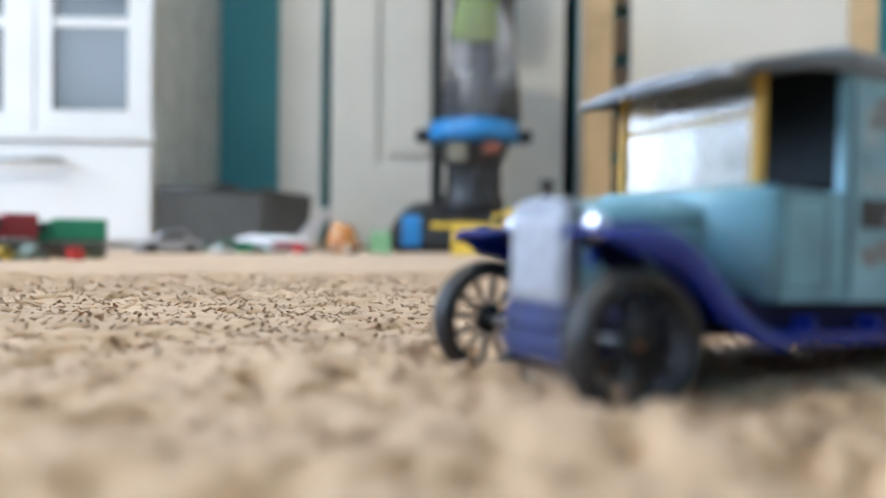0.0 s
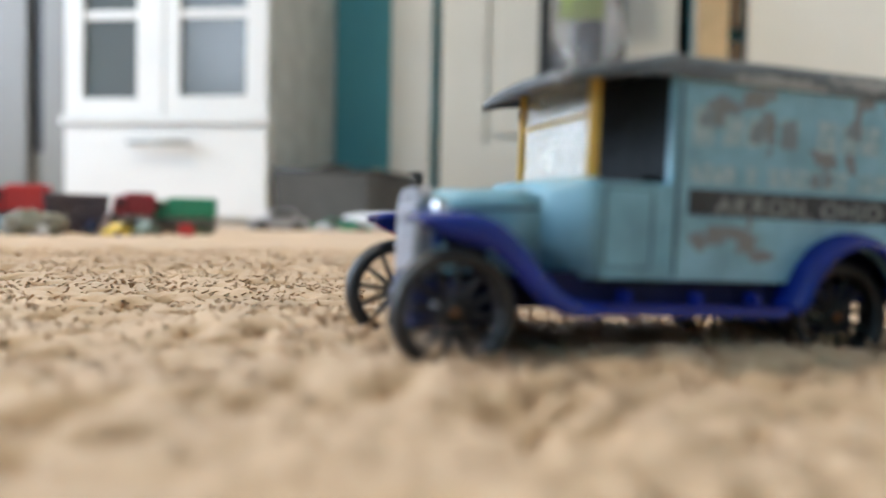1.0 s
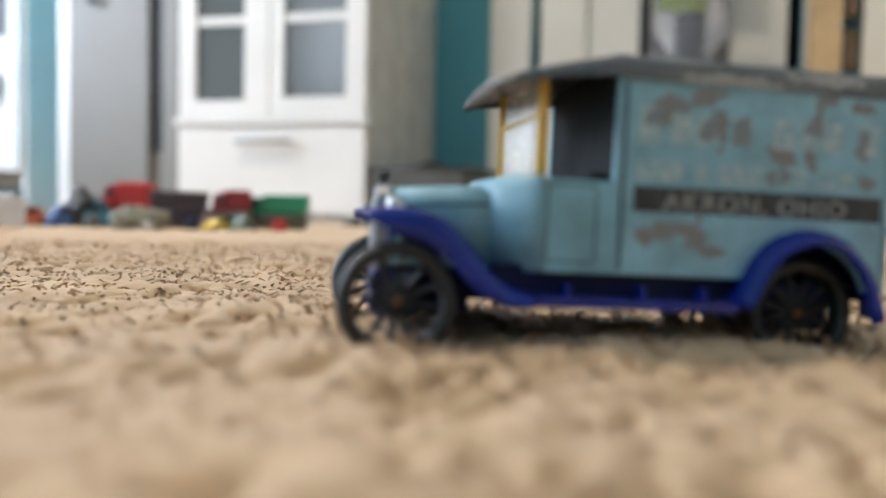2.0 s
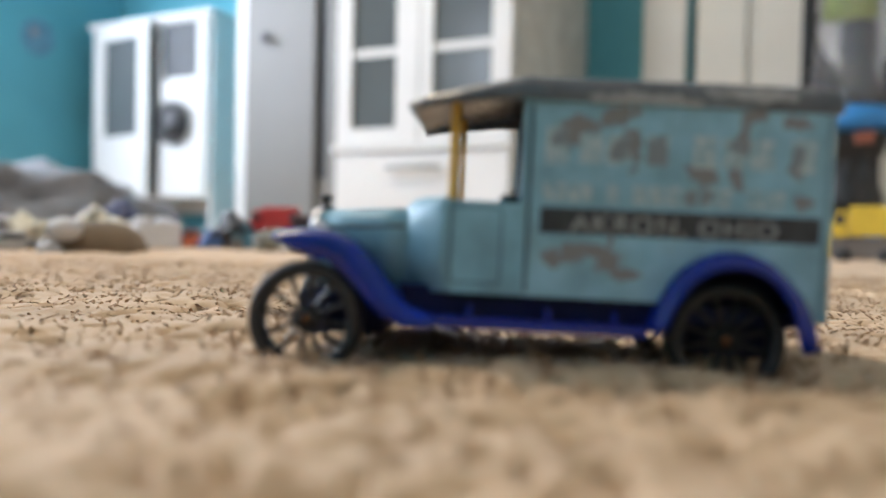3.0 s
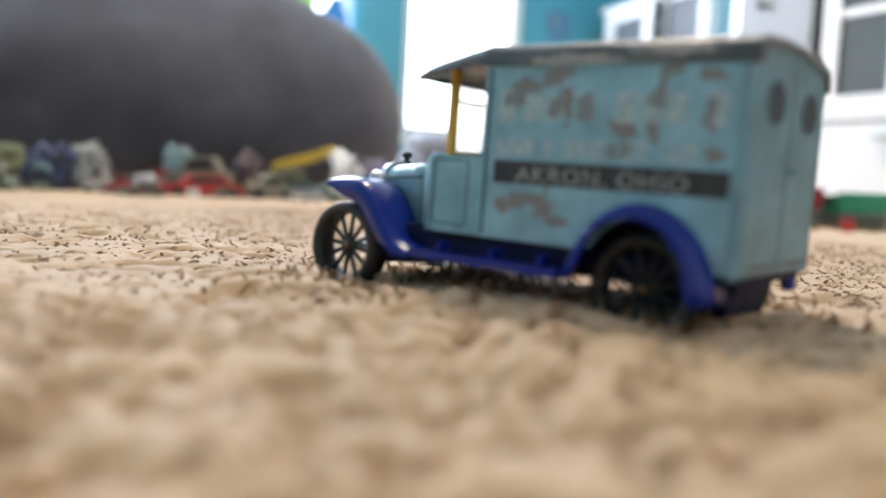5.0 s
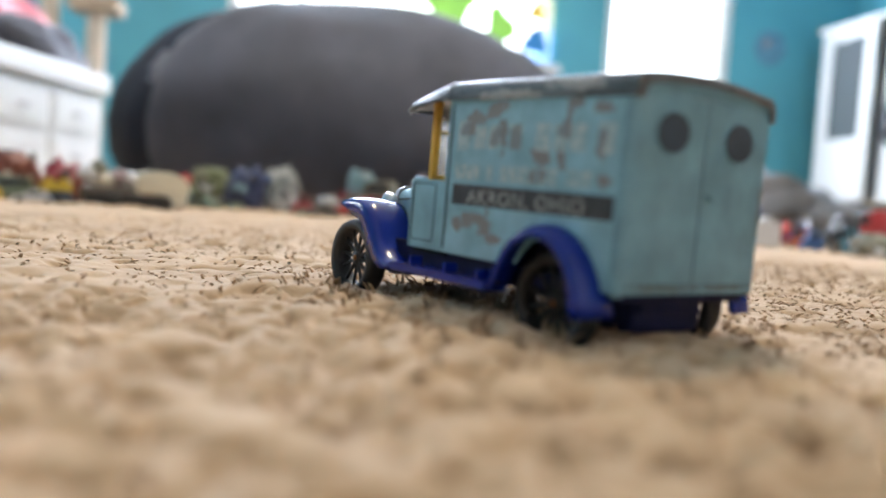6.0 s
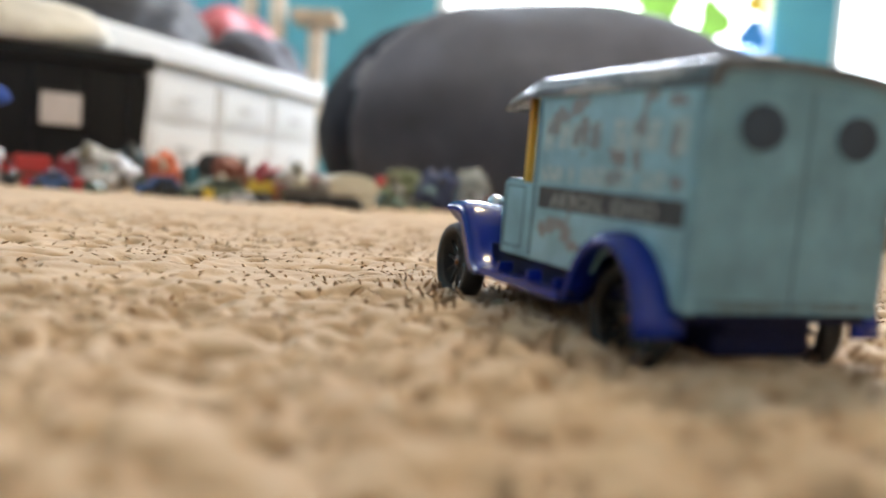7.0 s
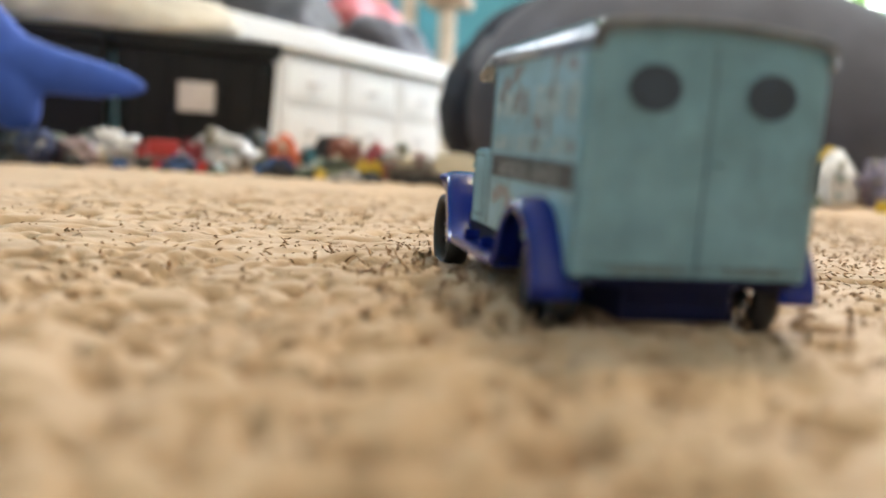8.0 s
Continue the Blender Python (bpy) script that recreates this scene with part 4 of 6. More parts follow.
def pine_rack():
    t = thing("pine_rack", room(0.305, 2.0, 0), "pine post rack holding a tall cream board", "rack")
    for x in (0.0, 0.700):
        b = box(bmesh.new(), x, x + 0.073, -0.02, 0.05, 0, 1.55, 0.006)
        part("post", b, M_PINE, t, "planed pale pine post")
    for z in (0.30, 1.45):
        b = box(bmesh.new(), 0.073, 0.700, 0.02, 0.04, z, z + 0.05, 0.004)
        part("rail", b, M_PINE, t)
    b = box(bmesh.new(), 0.121, 0.698, -0.012, 0.012, 0.02, 1.40, 0.006)
    part("board", b, M_CREAM, t, "smooth cream painted board")
    b = bmesh.new()
    for i in range(5):
        box(b, 0.078, 0.114 - 0.004 * (i % 2), -0.005, 0.012, 0.14 + i * 0.13, 0.24 + i * 0.13, 0.006)
    part("stacked_slats", b, M_BROWN, t, "brown slats stacked beside the post")


pine_rack()


# ---- glazed white cabinet ----
def glazed_cabinet(m, width, depth, drawer_top, height, panes, muntin, label, handle=True):
    t = thing("cabinet", m, label, "cabinet")
    part("base", box(bmesh.new(), 0, width, 0.022, depth, 0.0, drawer_top - 0.004), M_CAB_SHADED, t)
    part("back", box(bmesh.new(), 0.018, width - 0.018, 0.34, depth, drawer_top, height), M_CAB_SHADED, t)
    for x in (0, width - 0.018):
        part("side_panel", box(bmesh.new(), x, x + 0.018, 0.022, depth, drawer_top - 0.004, height), M_CAB_SHADED, t, "white side panel with shade in its colour")
    part("top", box(bmesh.new(), -0.01, width + 0.01, 0.0, depth, height, height + 0.025, 0.004), M_CAB_SHADED, t)
    for z in (drawer_top + 0.34, drawer_top + 0.72, drawer_top + 1.1):
        b = box(bmesh.new(), 0.018, width - 0.018, 0.04, 0.34, z, z + 0.018)
        part("shelf", b, M_CAB_SHADED, t)
    b = box(bmesh.new(), 0.004, width - 0.004, 0.0, 0.02, 0.02, drawer_top - 0.008, 0.004)
    drawer = part("drawer", b, M_WHITE, t, "smooth white drawer front")
    if handle:
        b = bmesh.new()
        x0, x1, z = width * 0.345, width * 0.62, drawer_top - 0.048
        tube(b, (x0, -0.022, z), (x1, -0.022, z), 0.0055, 0.0055, 10)
        tube(b, (x0, -0.022, z), (x0, 0.0, z), 0.004, 0.005, 10)
        tube(b, (x1, -0.022, z), (x1, 0.0, z), 0.004, 0.005, 10)
        part("handle", b, M_GREYTOY, drawer, "slim brushed metal bar handle", smooth=True)
    b = box(bmesh.new(), -0.004, width + 0.004, -0.008, 0.022, drawer_top - 0.006, drawer_top + 0.012, 0.004)
    part("moulding", b, M_WHITE, t)
    gap = width / 2
    for k, (x0, x1) in enumerate(((0.006, gap - 0.002), (gap + 0.002, width - 0.006))):
        p0, p1, sill = panes[k]
        head = height - 0.07
        b = bmesh.new()
        for a0, a1, c0, c1 in ((x0, p0, drawer_top + 0.014, height - 0.004), (p1, x1, drawer_top + 0.014, height - 0.004), (p0, p1, drawer_top + 0.014, sill), (p0, p1, head, height - 0.004)):
            box(b, a0, a1, 0.0, 0.021, c0, c1)
        for z in muntin:
            box(b, p0, p1, 0.004, 0.016, z, z + 0.020)
        door = part("door", b, M_WHITE, t, "white framed glass door")
        b = box(bmesh.new(), p0 + 0.001, p1 - 0.001, 0.008, 0.012, sill, head)
        part("pane", b, M_GLASS, door, "dark reflecting glass pane")
    return t


glazed_cabinet(room(-1.179, 1.537), 0.501, 0.515, 0.237, 1.75, ((0.050, 0.184, 0.290), (0.287, 0.446, 0.295)), (0.470, 0.86, 1.25), "white glazed cabinet with a drawer, toys along its foot")


# white hutch in the alcove: open left door, round dark hat hung on it
def alcove_hutch():
    t = thing("hutch", room(-3.37, 2.50, 0), "white hutch with glass doors and an open base", "cabinet")
    for name, bounds in (("side_panel", (0.068, 0.088, 0.0, 0.26, 0.0, 0.955)), ("side_panel", (0.812, 0.832, 0.0, 0.26, 0.0, 0.955)), ("back_panel", (0.088, 0.812, 0.24, 0.26, 0.09, 0.955)), ("top", (0.055, 0.845, -0.03, 0.26, 0.955, 0.980)), ("shelf", (0.088, 0.812, 0.0, 0.24, 0.16, 0.18))):
        part(name, box(bmesh.new(), *bounds, 0.002), M_WHITE, t)
    # each door: hinge side, width, turn, pane from, to, sill, head
    for x0, w, turn, p0, p1, sill, head in ((0.090, 0.425, -8, 0.088, 0.358, 0.440, 0.890), (0.530, 0.280, 0, 0.012, 0.232, 0.690, 0.940)):
        b = bmesh.new()
        for a0, a1, c0, c1 in ((0, p0, 0.16, 0.952), (p1, w, 0.16, 0.952), (p0, p1, 0.16, sill), (p0, p1, head, 0.952)):
            box(b, a0, a1, -0.02, 0.0, c0, c1)
        bmesh.ops.remove_doubles(b, verts=b.verts, dist=1e-5)
        m = Matrix.Translation((x0, -0.002, 0)) @ Matrix.Rotation(radians(turn), 4, "Z")
        bmesh.ops.transform(b, matrix=m, verts=b.verts)
        door = part("door", b, M_WHITE, t, "white framed glass door")
        b = box(bmesh.new(), p0 + 0.001, p1 - 0.001, -0.012, -0.008, sill, head)
        bmesh.ops.transform(b, matrix=m, verts=b.verts)
        part("pane", b, M_SMOKE if turn == 0 else M_GLASS, door, "dark glass pane")


alcove_hutch()
hat = thing("hat", room(-2.735, 2.452, 0.490), "dark round hat hung on a white door", "hat")
part("crown", ball(bmesh.new(), (0, 0, 0), (0.075, 0.032, 0.072), 20, 12), M_CHARCOAL, hat, smooth=True)
part("brim", lathe([(0.078, -0.003), (0.098, -0.004), (0.098, 0.004), (0.078, 0.005)], 28, "Y", closed=True), M_CHARCOAL, hat, smooth=True)


# ---- upright vacuum cleaner before the door ----
def vacuum():
    t = thing("vacuum_cleaner", room(0.005, 1.80, 0), "upright vacuum cleaner, black, blue and lime with a clear bin", "vacuum cleaner")
    b = loft([[(-0.150, -0.13, 0.004), (0.150, -0.13, 0.004), (0.150, 0.12, 0.004), (-0.150, 0.12, 0.004)], [(-0.150, -0.13, 0.06), (0.150, -0.13, 0.06), (0.150, 0.12, 0.075), (-0.150, 0.12, 0.075)], [(-0.115, -0.06, 0.105), (0.105, -0.06, 0.105), (0.10, 0.12, 0.130), (-0.11, 0.12, 0.130)]])
    bmesh.ops.translate(b, vec=(-0.045, 0, 0), verts=b.verts)
    bmesh.ops.bevel(b, geom=list(b.edges), offset=0.012, segments=3, affect="EDGES", clamp_overlap=True)
    head = part("floor_head", b, M_CHARCOAL, t, "black floor head with blue trim")
    for x0, x1 in ((-0.165, -0.120), (0.045, 0.080)):
        b = box(bmesh.new(), x0, x1, -0.138, -0.10, 0.015, 0.088, 0.008)
        part("head_trim", b, M_SKYBLUE, head, "bright blue plastic trim")
    b = box(bmesh.new(), -0.11, 0.035, -0.135, -0.12, 0.02, 0.055, 0.006)
    part("head_window", b, M_SMOKE, head)
    for s in (-1, 1):
        b = lathe([(0.0, -0.02), (0.045, -0.02), (0.05, -0.012), (0.05, 0.012), (0.045, 0.02), (0.0, 0.02)], 24, "X", pose(s * 0.115 - 0.045, 0.12, 0.05))
        bmesh.ops.remove_doubles(b, verts=b.verts, dist=1e-5)
        part("wheel", b, M_CHARCOAL, t, smooth=True)
    b = lathe([(0.072, 0.09), (0.078, 0.12), (0.066, 0.16), (0.064, 0.20), (0.078, 0.235), (0.082, 0.256), (0.0, 0.257)], 28, "Z")
    motor = part("motor_housing", b, M_CHARCOAL, t, "black motor housing", smooth=True)
    for a in (-150, -118, -86, -54, -22):
        c, n = math.cos(radians(a)), math.sin(radians(a))
        part("vent_rib", tube(bmesh.new(), (0.067 * c, 0.067 * n, 0.155), (0.066 * c, 0.066 * n, 0.205), 0.005, 0.005, 8), M_SMOKE, motor, smooth=True)
    part("latch", box(bmesh.new(), 0.018, 0.058, -0.094, -0.070, 0.236, 0.262, 0.005), M_BROWNRED, t, "dull red release latch")
    part("side_cap", box(bmesh.new(), -0.062, -0.018, -0.088, -0.066, 0.215, 0.262, 0.006), M_OLIVEGREY, t, "olive grey side cap")
    b = lathe([(0.082, 0.264), (0.108, 0.267), (0.113, 0.284), (0.109, 0.312), (0.090, 0.318), (0.080, 0.29)], 32, "Z", closed=True)
    part("blue_collar", b, M_SKYBLUE, t, "bright blue collar", smooth=True)
    for s in (-1, 1):
        part("collar_lug", box(bmesh.new(), s * 0.122 - 0.018, s * 0.122 + 0.018, -0.03, 0.03, 0.268, 0.296, 0.006), M_CHARCOAL, t)
    b = lathe([(0.0, 0.240), (0.082, 0.242), (0.084, 0.262), (0.0, 0.264)], 24, "Z")
    bmesh.ops.remove_doubles(b, verts=b.verts, dist=1e-5)
    part("lower_ring", b, M_CHARCOAL, t)
    lean = pose(0.018, 0.0, 0.0)
    b = lathe([(0.093, 0.319), (0.096, 0.321), (0.078, 0.600), (0.075, 0.600)], 32, "Z", lean, closed=True)
    part("dust_bin", b, M_CLEAR, t, "smoky clear dust bin", smooth=True)
    b = lathe([(0.0, 0.322), (0.062, 0.322), (0.058, 0.39), (0.040, 0.44), (0.034, 0.500), (0.0, 0.502)], 20, "Z", lean)
    bmesh.ops.remove_doubles(b, verts=b.verts, dist=1e-5)
    part("filter_cone", b, M_SMOKE, t, "grey brown filter full of dust", smooth=True)
    b = lathe([(0.0, 0.505), (0.056, 0.505), (0.054, 0.575), (0.048, 0.61), (0.0, 0.612)], 28, "Z")
    bmesh.ops.remove_doubles(b, verts=b.verts, dist=1e-5)
    part("lime_core", b, M_LIME, t, "lime green cyclone core", smooth=True)
    b = lathe([(0.0, 0.613), (0.080, 0.613), (0.076, 0.66), (0.050, 0.69), (0.0, 0.70)], 28, "Z", lean)
    bmesh.ops.remove_doubles(b, verts=b.verts, dist=1e-5)
    part("bin_cap", b, M_CHARCOAL, t, smooth=True)
    b = box(bmesh.new(), -0.104, -0.074, 0.075, 0.115, 0.10, 0.92, 0.008)
    part("spine", b, M_CHARCOAL, t)
    b = box(bmesh.new(), -0.104, 0.075, 0.085, 0.115, 0.70, 0.92, 0.01)
    part("back_plate", b, M_CHARCOAL, t)
    b = bmesh.new()
    tube(b, (-0.02, 0.095, 0.90), (-0.02, 0.13, 1.12), 0.015, 0.017, 12)
    part("handle", b, M_CHARCOAL, t)
    part("head_stripe", box(bmesh.new(), -0.10, 0.03, -0.142, -0.134, 0.058, 0.072, 0.003), M_YELLOW_TOY, head, "yellow stripe along the floor head")


vacuum()


# ---- dark grey fabric bin by the cabinet ----
def fabric_bin():
    t = thing("storage_bin", room(-0.600, 1.66, 0), "dark grey open fabric storage bin filled with things", "storage bin")
    lo = [(-0.064, -0.112), (0.142, -0.112), (0.204, 0.130), (-0.064, 0.15)]
    hi = [(-0.070, -0.12), (0.150, -0.12), (0.216, 0.140), (-0.070, 0.16)]
    rings = [[(x, y, 0.0) for x, y in lo], [(x, y, 0.128) for x, y in hi], [(x * 0.94, y * 0.93, 0.128) for x, y in hi], [(x * 0.92, y * 0.90, 0.02) for x, y in lo]]
    b = loft(rings)
    part("sides", b, M_BINGREY, t, "dark grey stiff fabric")
    corners = [Vector((x * 0.97, y * 0.965, 0.129)) for x, y in hi]
    for p, q in zip(corners, corners[1:] + corners[:1]):
        part("rim_binding", tube(bmesh.new(), p, q, 0.006, 0.006, 10), M_CHARCOAL, t, smooth=True)
    return t


fabric_bin()
for u, v, z, r, col, lab in ((-0.565, 1.68, 0.085, (0.080, 0.05, 0.070), M_CHARCOAL, "black cloth bundle lying in the grey bin"), (-0.475, 1.72, 0.075, (0.055, 0.05, 0.072), M_OLIVE, "olive cloth bundle lying in the grey bin")):
    t = thing("cloth_bundle", room(u, v, z), lab, "cloth")
    part("folds", ball(bmesh.new(), (0, 0, 0), r, 18, 10), col, t, smooth=True)


# ---- bean bag: grey with a navy end ----
def bean_bag():
    t = thing("bean_bag", room(-1.87, 0.12, 0), "huge slumped charcoal grey bean bag with a navy end", "bean bag")
    grey, navy = bmesh.new(), bmesh.new()
    nu = 96

    def seam(z):
        return -0.455 + 1.0 * max(0.0, z - 0.30)

    PROFILE = [(0.0, 0.0), (0.86, 0.0), (0.95, 0.03), (1.0, 0.10), (1.01, 0.17), (0.985, 0.245), (0.94, 0.30), (0.87, 0.352), (0.78, 0.397), (0.66, 0.436), (0.52, 0.468), (0.36, 0.490), (0.18, 0.502), (0.0, 0.505)]
    nv = (len(PROFILE) - 1) * 2

    def point(i, j):
        # plan a full oval, upright low sides, shoulders that slope to a broad crown
        k, f = min(j // 2, len(PROFILE) - 2), (j - 2 * min(j // 2, len(PROFILE) - 2)) / 2
        r = PROFILE[k][0] * (1 - f) + PROFILE[k + 1][0] * f
        z = PROFILE[k][1] * (1 - f) + PROFILE[k + 1][1] * f
        a = 2 * math.pi * i / nu
        cx, cy = math.cos(a), math.sin(a)
        sx, sy = math.copysign(abs(cx) ** 0.8, cx), math.copysign(abs(cy) ** 0.8, cy)
        x, y = 0.48 * r * sx, 0.575 * r * sy
        w = 0.014 * noise.noise(Vector((x * 4, y * 4, z * 4))) + 0.008 * noise.noise(Vector((x * 11, y * 11, z * 9)))
        # a crease runs along the seam of the end panel
        w -= 0.014 * math.exp(-((y - seam(z)) / 0.02) ** 2)
        return Vector((x + sx * w, y + sy * w, z + (w * 0.6 if z > 0.3 else 0.0)))

    grid = [[point(i, j) for i in range(nu)] for j in range(nv + 1)]
    for bm, test in ((grey, lambda p: p.y >= seam(p.z)), (navy, lambda p: p.y < seam(p.z))):
        vs = {}
        for j in range(nv):
            for i in range(nu):
                q = [(j, i), (j, (i + 1) % nu), (j + 1, (i + 1) % nu), (j + 1, i)]
                if test(sum((grid[a][c] for a, c in q), Vector()) / 4):
                    for k in q:
                        if k not in vs:
                            vs[k] = bm.verts.new(grid[k[0]][k[1]])
                    bm.faces.new([vs[k] for k in q])
        bmesh.ops.remove_doubles(bm, verts=bm.verts, dist=0.0005)
        bmesh.ops.recalc_face_normals(bm, faces=bm.faces)
    part("grey_cover", grey, M_BAGGREY, t, "charcoal grey brushed cloth", smooth=True)
    part("navy_end", navy, M_BAGNAVY, t, "dark navy end panel", smooth=True)


bean_bag()


# ---- white drawer bed, bedding, cat tree ----
BED = room(-2.314, -0.566, 0, -17.0)


def drawer_bed():
    t = thing("drawer_bed", BED, "white bed base with rows of panelled drawers", "bed")
    L = 1.05
    b = bmesh.new()
    box(b, 0, L, -0.90, -0.012, 0.012, 0.280)
    part("base", b, M_WHITE, t)
    b = box(bmesh.new(), -0.01, L + 0.01, -0.92, 0.012, 0.280, 0.333, 0.006)
    part("top_rail", b, M_WHITE, t)
    w = 0.249
    for z0, z1 in ((0.150, 0.262), (0.034, 0.144)):
        for k in range(4):
            x0 = 0.016 + k * (w + 0.007)
            b = bmesh.new()
            box(b, x0, x0 + w, -0.012, -0.005, z0, z1, 0.002)
            dr = part("drawer", b, M_WHITE, t, "white panelled drawer")
            b = box(bmesh.new(), x0 + 0.016, x0 + w - 0.016, -0.005, -0.002, z0 + 0.014, z1 - 0.014, 0.002)
            part("drawer_panel", b, M_WHITE, dr)
            b = bmesh.new()
            tube(b, (x0 + w * 0.42, 0.012, (z0 + z1) / 2), (x0 + w * 0.58, 0.012, (z0 + z1) / 2), 0.0035, 0.0035, 8)
            for x in (x0 + w * 0.42, x0 + w * 0.58):
                tube(b, (x, -0.003, (z0 + z1) / 2), (x, 0.012, (z0 + z1) / 2), 0.003, 0.003, 8)
            part("drawer_pull", b, M_PALEGREY, dr, "small pale metal pull")
    return t


drawer_bed()


def soft(name, m, radii, material, label, category, lump=0.15, seed=0, flat=True):
    """A slumped cloth form: an ellipsoid with folds, flat below."""
    b = bmesh.new()
    bmesh.ops.create_icosphere(b, subdivisions=4, radius=1.0)
    for v in b.verts:
        n = v.co.copy()
        f = 1 + lump * noise.noise(n * 1.7 + Vector((seed * 7.1, 0, 0))) + lump * 0.55 * noise.noise(n * 4.1 + Vector((0, seed * 3.3, 0))) + lump * 0.25 * noise.noise(n * 9.0)
        v.co = Vector((n.x * radii[0] * f, n.y * radii[1] * f, n.z * radii[2] * f))
        if flat:
            v.co.z = max(v.co.z, -radii[2] * 0.35) + radii[2] * 0.35
    t = thing(name, m, label, category)
    part("cloth", b, material, t, smooth=True)
    return t


soft("duvet", BED @ pose(0.70, -0.38, 0.333), (0.42, 0.33, 0.17), M_DUVET, "rumpled dark grey duvet heaped on the white bed", "duvet", 0.25, 1)
soft("blanket", BED @ pose(0.17, -0.13, 0.333), (0.20, 0.11, 0.088), M_DUVETBLUE, "dark blue grey patterned blanket on the white bed", "blanket", 0.3, 2)
soft("pillow", BED @ pose(0.04, -0.28, 0.333), (0.24, 0.11, 0.155), M_PINKRED, "red and pink pillow lying behind the blanket", "pillow", 0.2, 3)


def cat_tree():
    t = thing("cat_tree", room(-3.18, -0.82, 0), "beige carpeted cat tree with posts and platforms", "cat tree")
    part("foot", box(bmesh.new(), -0.22, 0.22, -0.28, 0.28, 0, 0.03, 0.008), M_CATBEIGE, t)
    for y, z in ((0.05, 0.67), (-0.12, 1.02), (-0.24, 1.02)):
        b = bmesh.new()
        tube(b, (0, y, 0.03), (0, y, z), 0.036, 0.036, 18)
        part("post", b, M_ROPE, t, "sisal wrapped post")
    for y, z, r in ((0.05, 0.67, 0.095), (-0.18, 1.02, 0.15)):
        b = box(bmesh.new(), -r, r, y - r, y + r, z, z + 0.055, 0.018)
        part("platform", b, M_CATBEIGE, t, "plush beige platform")
    return t


cat_tree()


# ---- black tote with a paper label, cardboard on it, plush whale ----
TOTE = room(-1.335, -0.700, 0, -60.0)


def tote():
    t = thing("tote_box", TOTE, "black plastic tote box with a blank paper label", "storage box")
    b = loft([[(0.012, -0.19, 0), (0.30, -0.19, 0), (0.30, -0.012, 0), (0.012, -0.012, 0)], [(0, -0.20, 0.225), (0.312, -0.20, 0.225), (0.312, 0, 0.225), (0, 0, 0.225)]])
    bmesh.ops.bevel(b, geom=list(b.edges), offset=0.01, segments=2, affect="EDGES")
    part("tub", b, M_BLACKPLASTIC, t)
    b = box(bmesh.new(), -0.008, 0.32, -0.206, 0.008, 0.225, 0.256, 0.006)
    part("lid", b, M_BLACKPLASTIC, t)
    for x in (0.03, 0.105, 0.20, 0.275):
        b = box(bmesh.new(), x, x + 0.010, -0.008, 0.003, 0.02, 0.22, 0.002)
        part("rib", b, M_BLACKPLASTIC, t)
    b = box(bmesh.new(), 0.123, 0.193, -0.002, 0.0075, 0.108, 0.166, 0.001)
    part("paper_label", b, M_PAPER, t, "small blank pinkish white label")


tote()
soft("blanket", TOTE @ pose(0.33, -0.10, 0.256), (0.27, 0.12, 0.075), M_BEIGECLOTH, "beige folded blanket lying on the black tote", "blanket", 0.12, 5)


def whale():
    """A plush tail with two flukes and the body behind it, one stuffed form."""
    t = thing("plush_whale", room(-0.790, -0.906, 0.149, 126.0), "royal blue plush whale leaning with its tail flukes out", "soft toy")
    b = bmesh.new()
    arms = ([((-0.02, 0, 0.010), 0.050), ((0.03, 0, 0.000), 0.042), ((0.08, 0, -0.008), 0.034), ((0.13, 0, -0.014), 0.028), ((0.17, 0, -0.018), 0.021), ((0.196, 0, -0.021), 0.011), ((0.204, 0, -0.022), 0.003)],
            [((-0.015, 0, 0.02), 0.048), ((0.012, 0, -0.028), 0.044), ((0.028, 0, -0.060), 0.038), ((0.036, 0, -0.086), 0.027), ((0.040, 0, -0.103), 0.008)],
            [((0.01, 0, 0.0), 0.052), ((-0.05, 0.02, 0.05), 0.068), ((-0.12, 0.05, 0.065), 0.088), ((-0.20, 0.08, 0.03), 0.105), ((-0.28, 0.11, -0.03), 0.10), ((-0.33, 0.13, -0.06), 0.05)])
    for arm in arms:
        rings = []
        arm = [(tuple(q * 1.06 for q in c), r * 1.06) for c, r in arm]
        for k, (c, r) in enumerate(arm):
            a, z = Vector(arm[max(0, k - 1)][0]), Vector(arm[min(len(arm) - 1, k + 1)][0])
            d = (z - a).normalized()
            side = Vector((0, 1, 0))
            up = d.cross(side).normalized()
            rings.append([tuple(Vector(c) + up * r * math.cos(g) + side * r * 0.62 * math.sin(g)) for g in [2 * math.pi * i / 18 for i in range(18)]])
        arm_mesh = made("arm", loft(rings), M_ROYAL)
        b.from_mesh(arm_mesh)
        bpy.data.meshes.remove(arm_mesh)
    ob = part("plush", b, M_ROYAL, t, "royal blue plush", smooth=True)
    joined = ob.modifiers.new("joined", "REMESH")
    joined.mode, joined.voxel_size, joined.use_smooth_shade = "VOXEL", 0.006, True
    eased = ob.modifiers.new("eased", "SMOOTH")
    eased.factor, eased.iterations = 0.5, 6


whale()
t = thing("black_box", TOTE @ pose(0.484, -0.075, 0), "matt black lidded box standing behind the plush whale", "storage box")
part("tub", box(bmesh.new(), -0.158, 0.155, -0.085, 0.085, 0, 0.225, 0.008), M_BLACKPLASTIC, t)
part("lid", box(bmesh.new(), -0.16, 0.16, -0.09, 0.09, 0.225, 0.255, 0.008), M_BLACKPLASTIC, t)

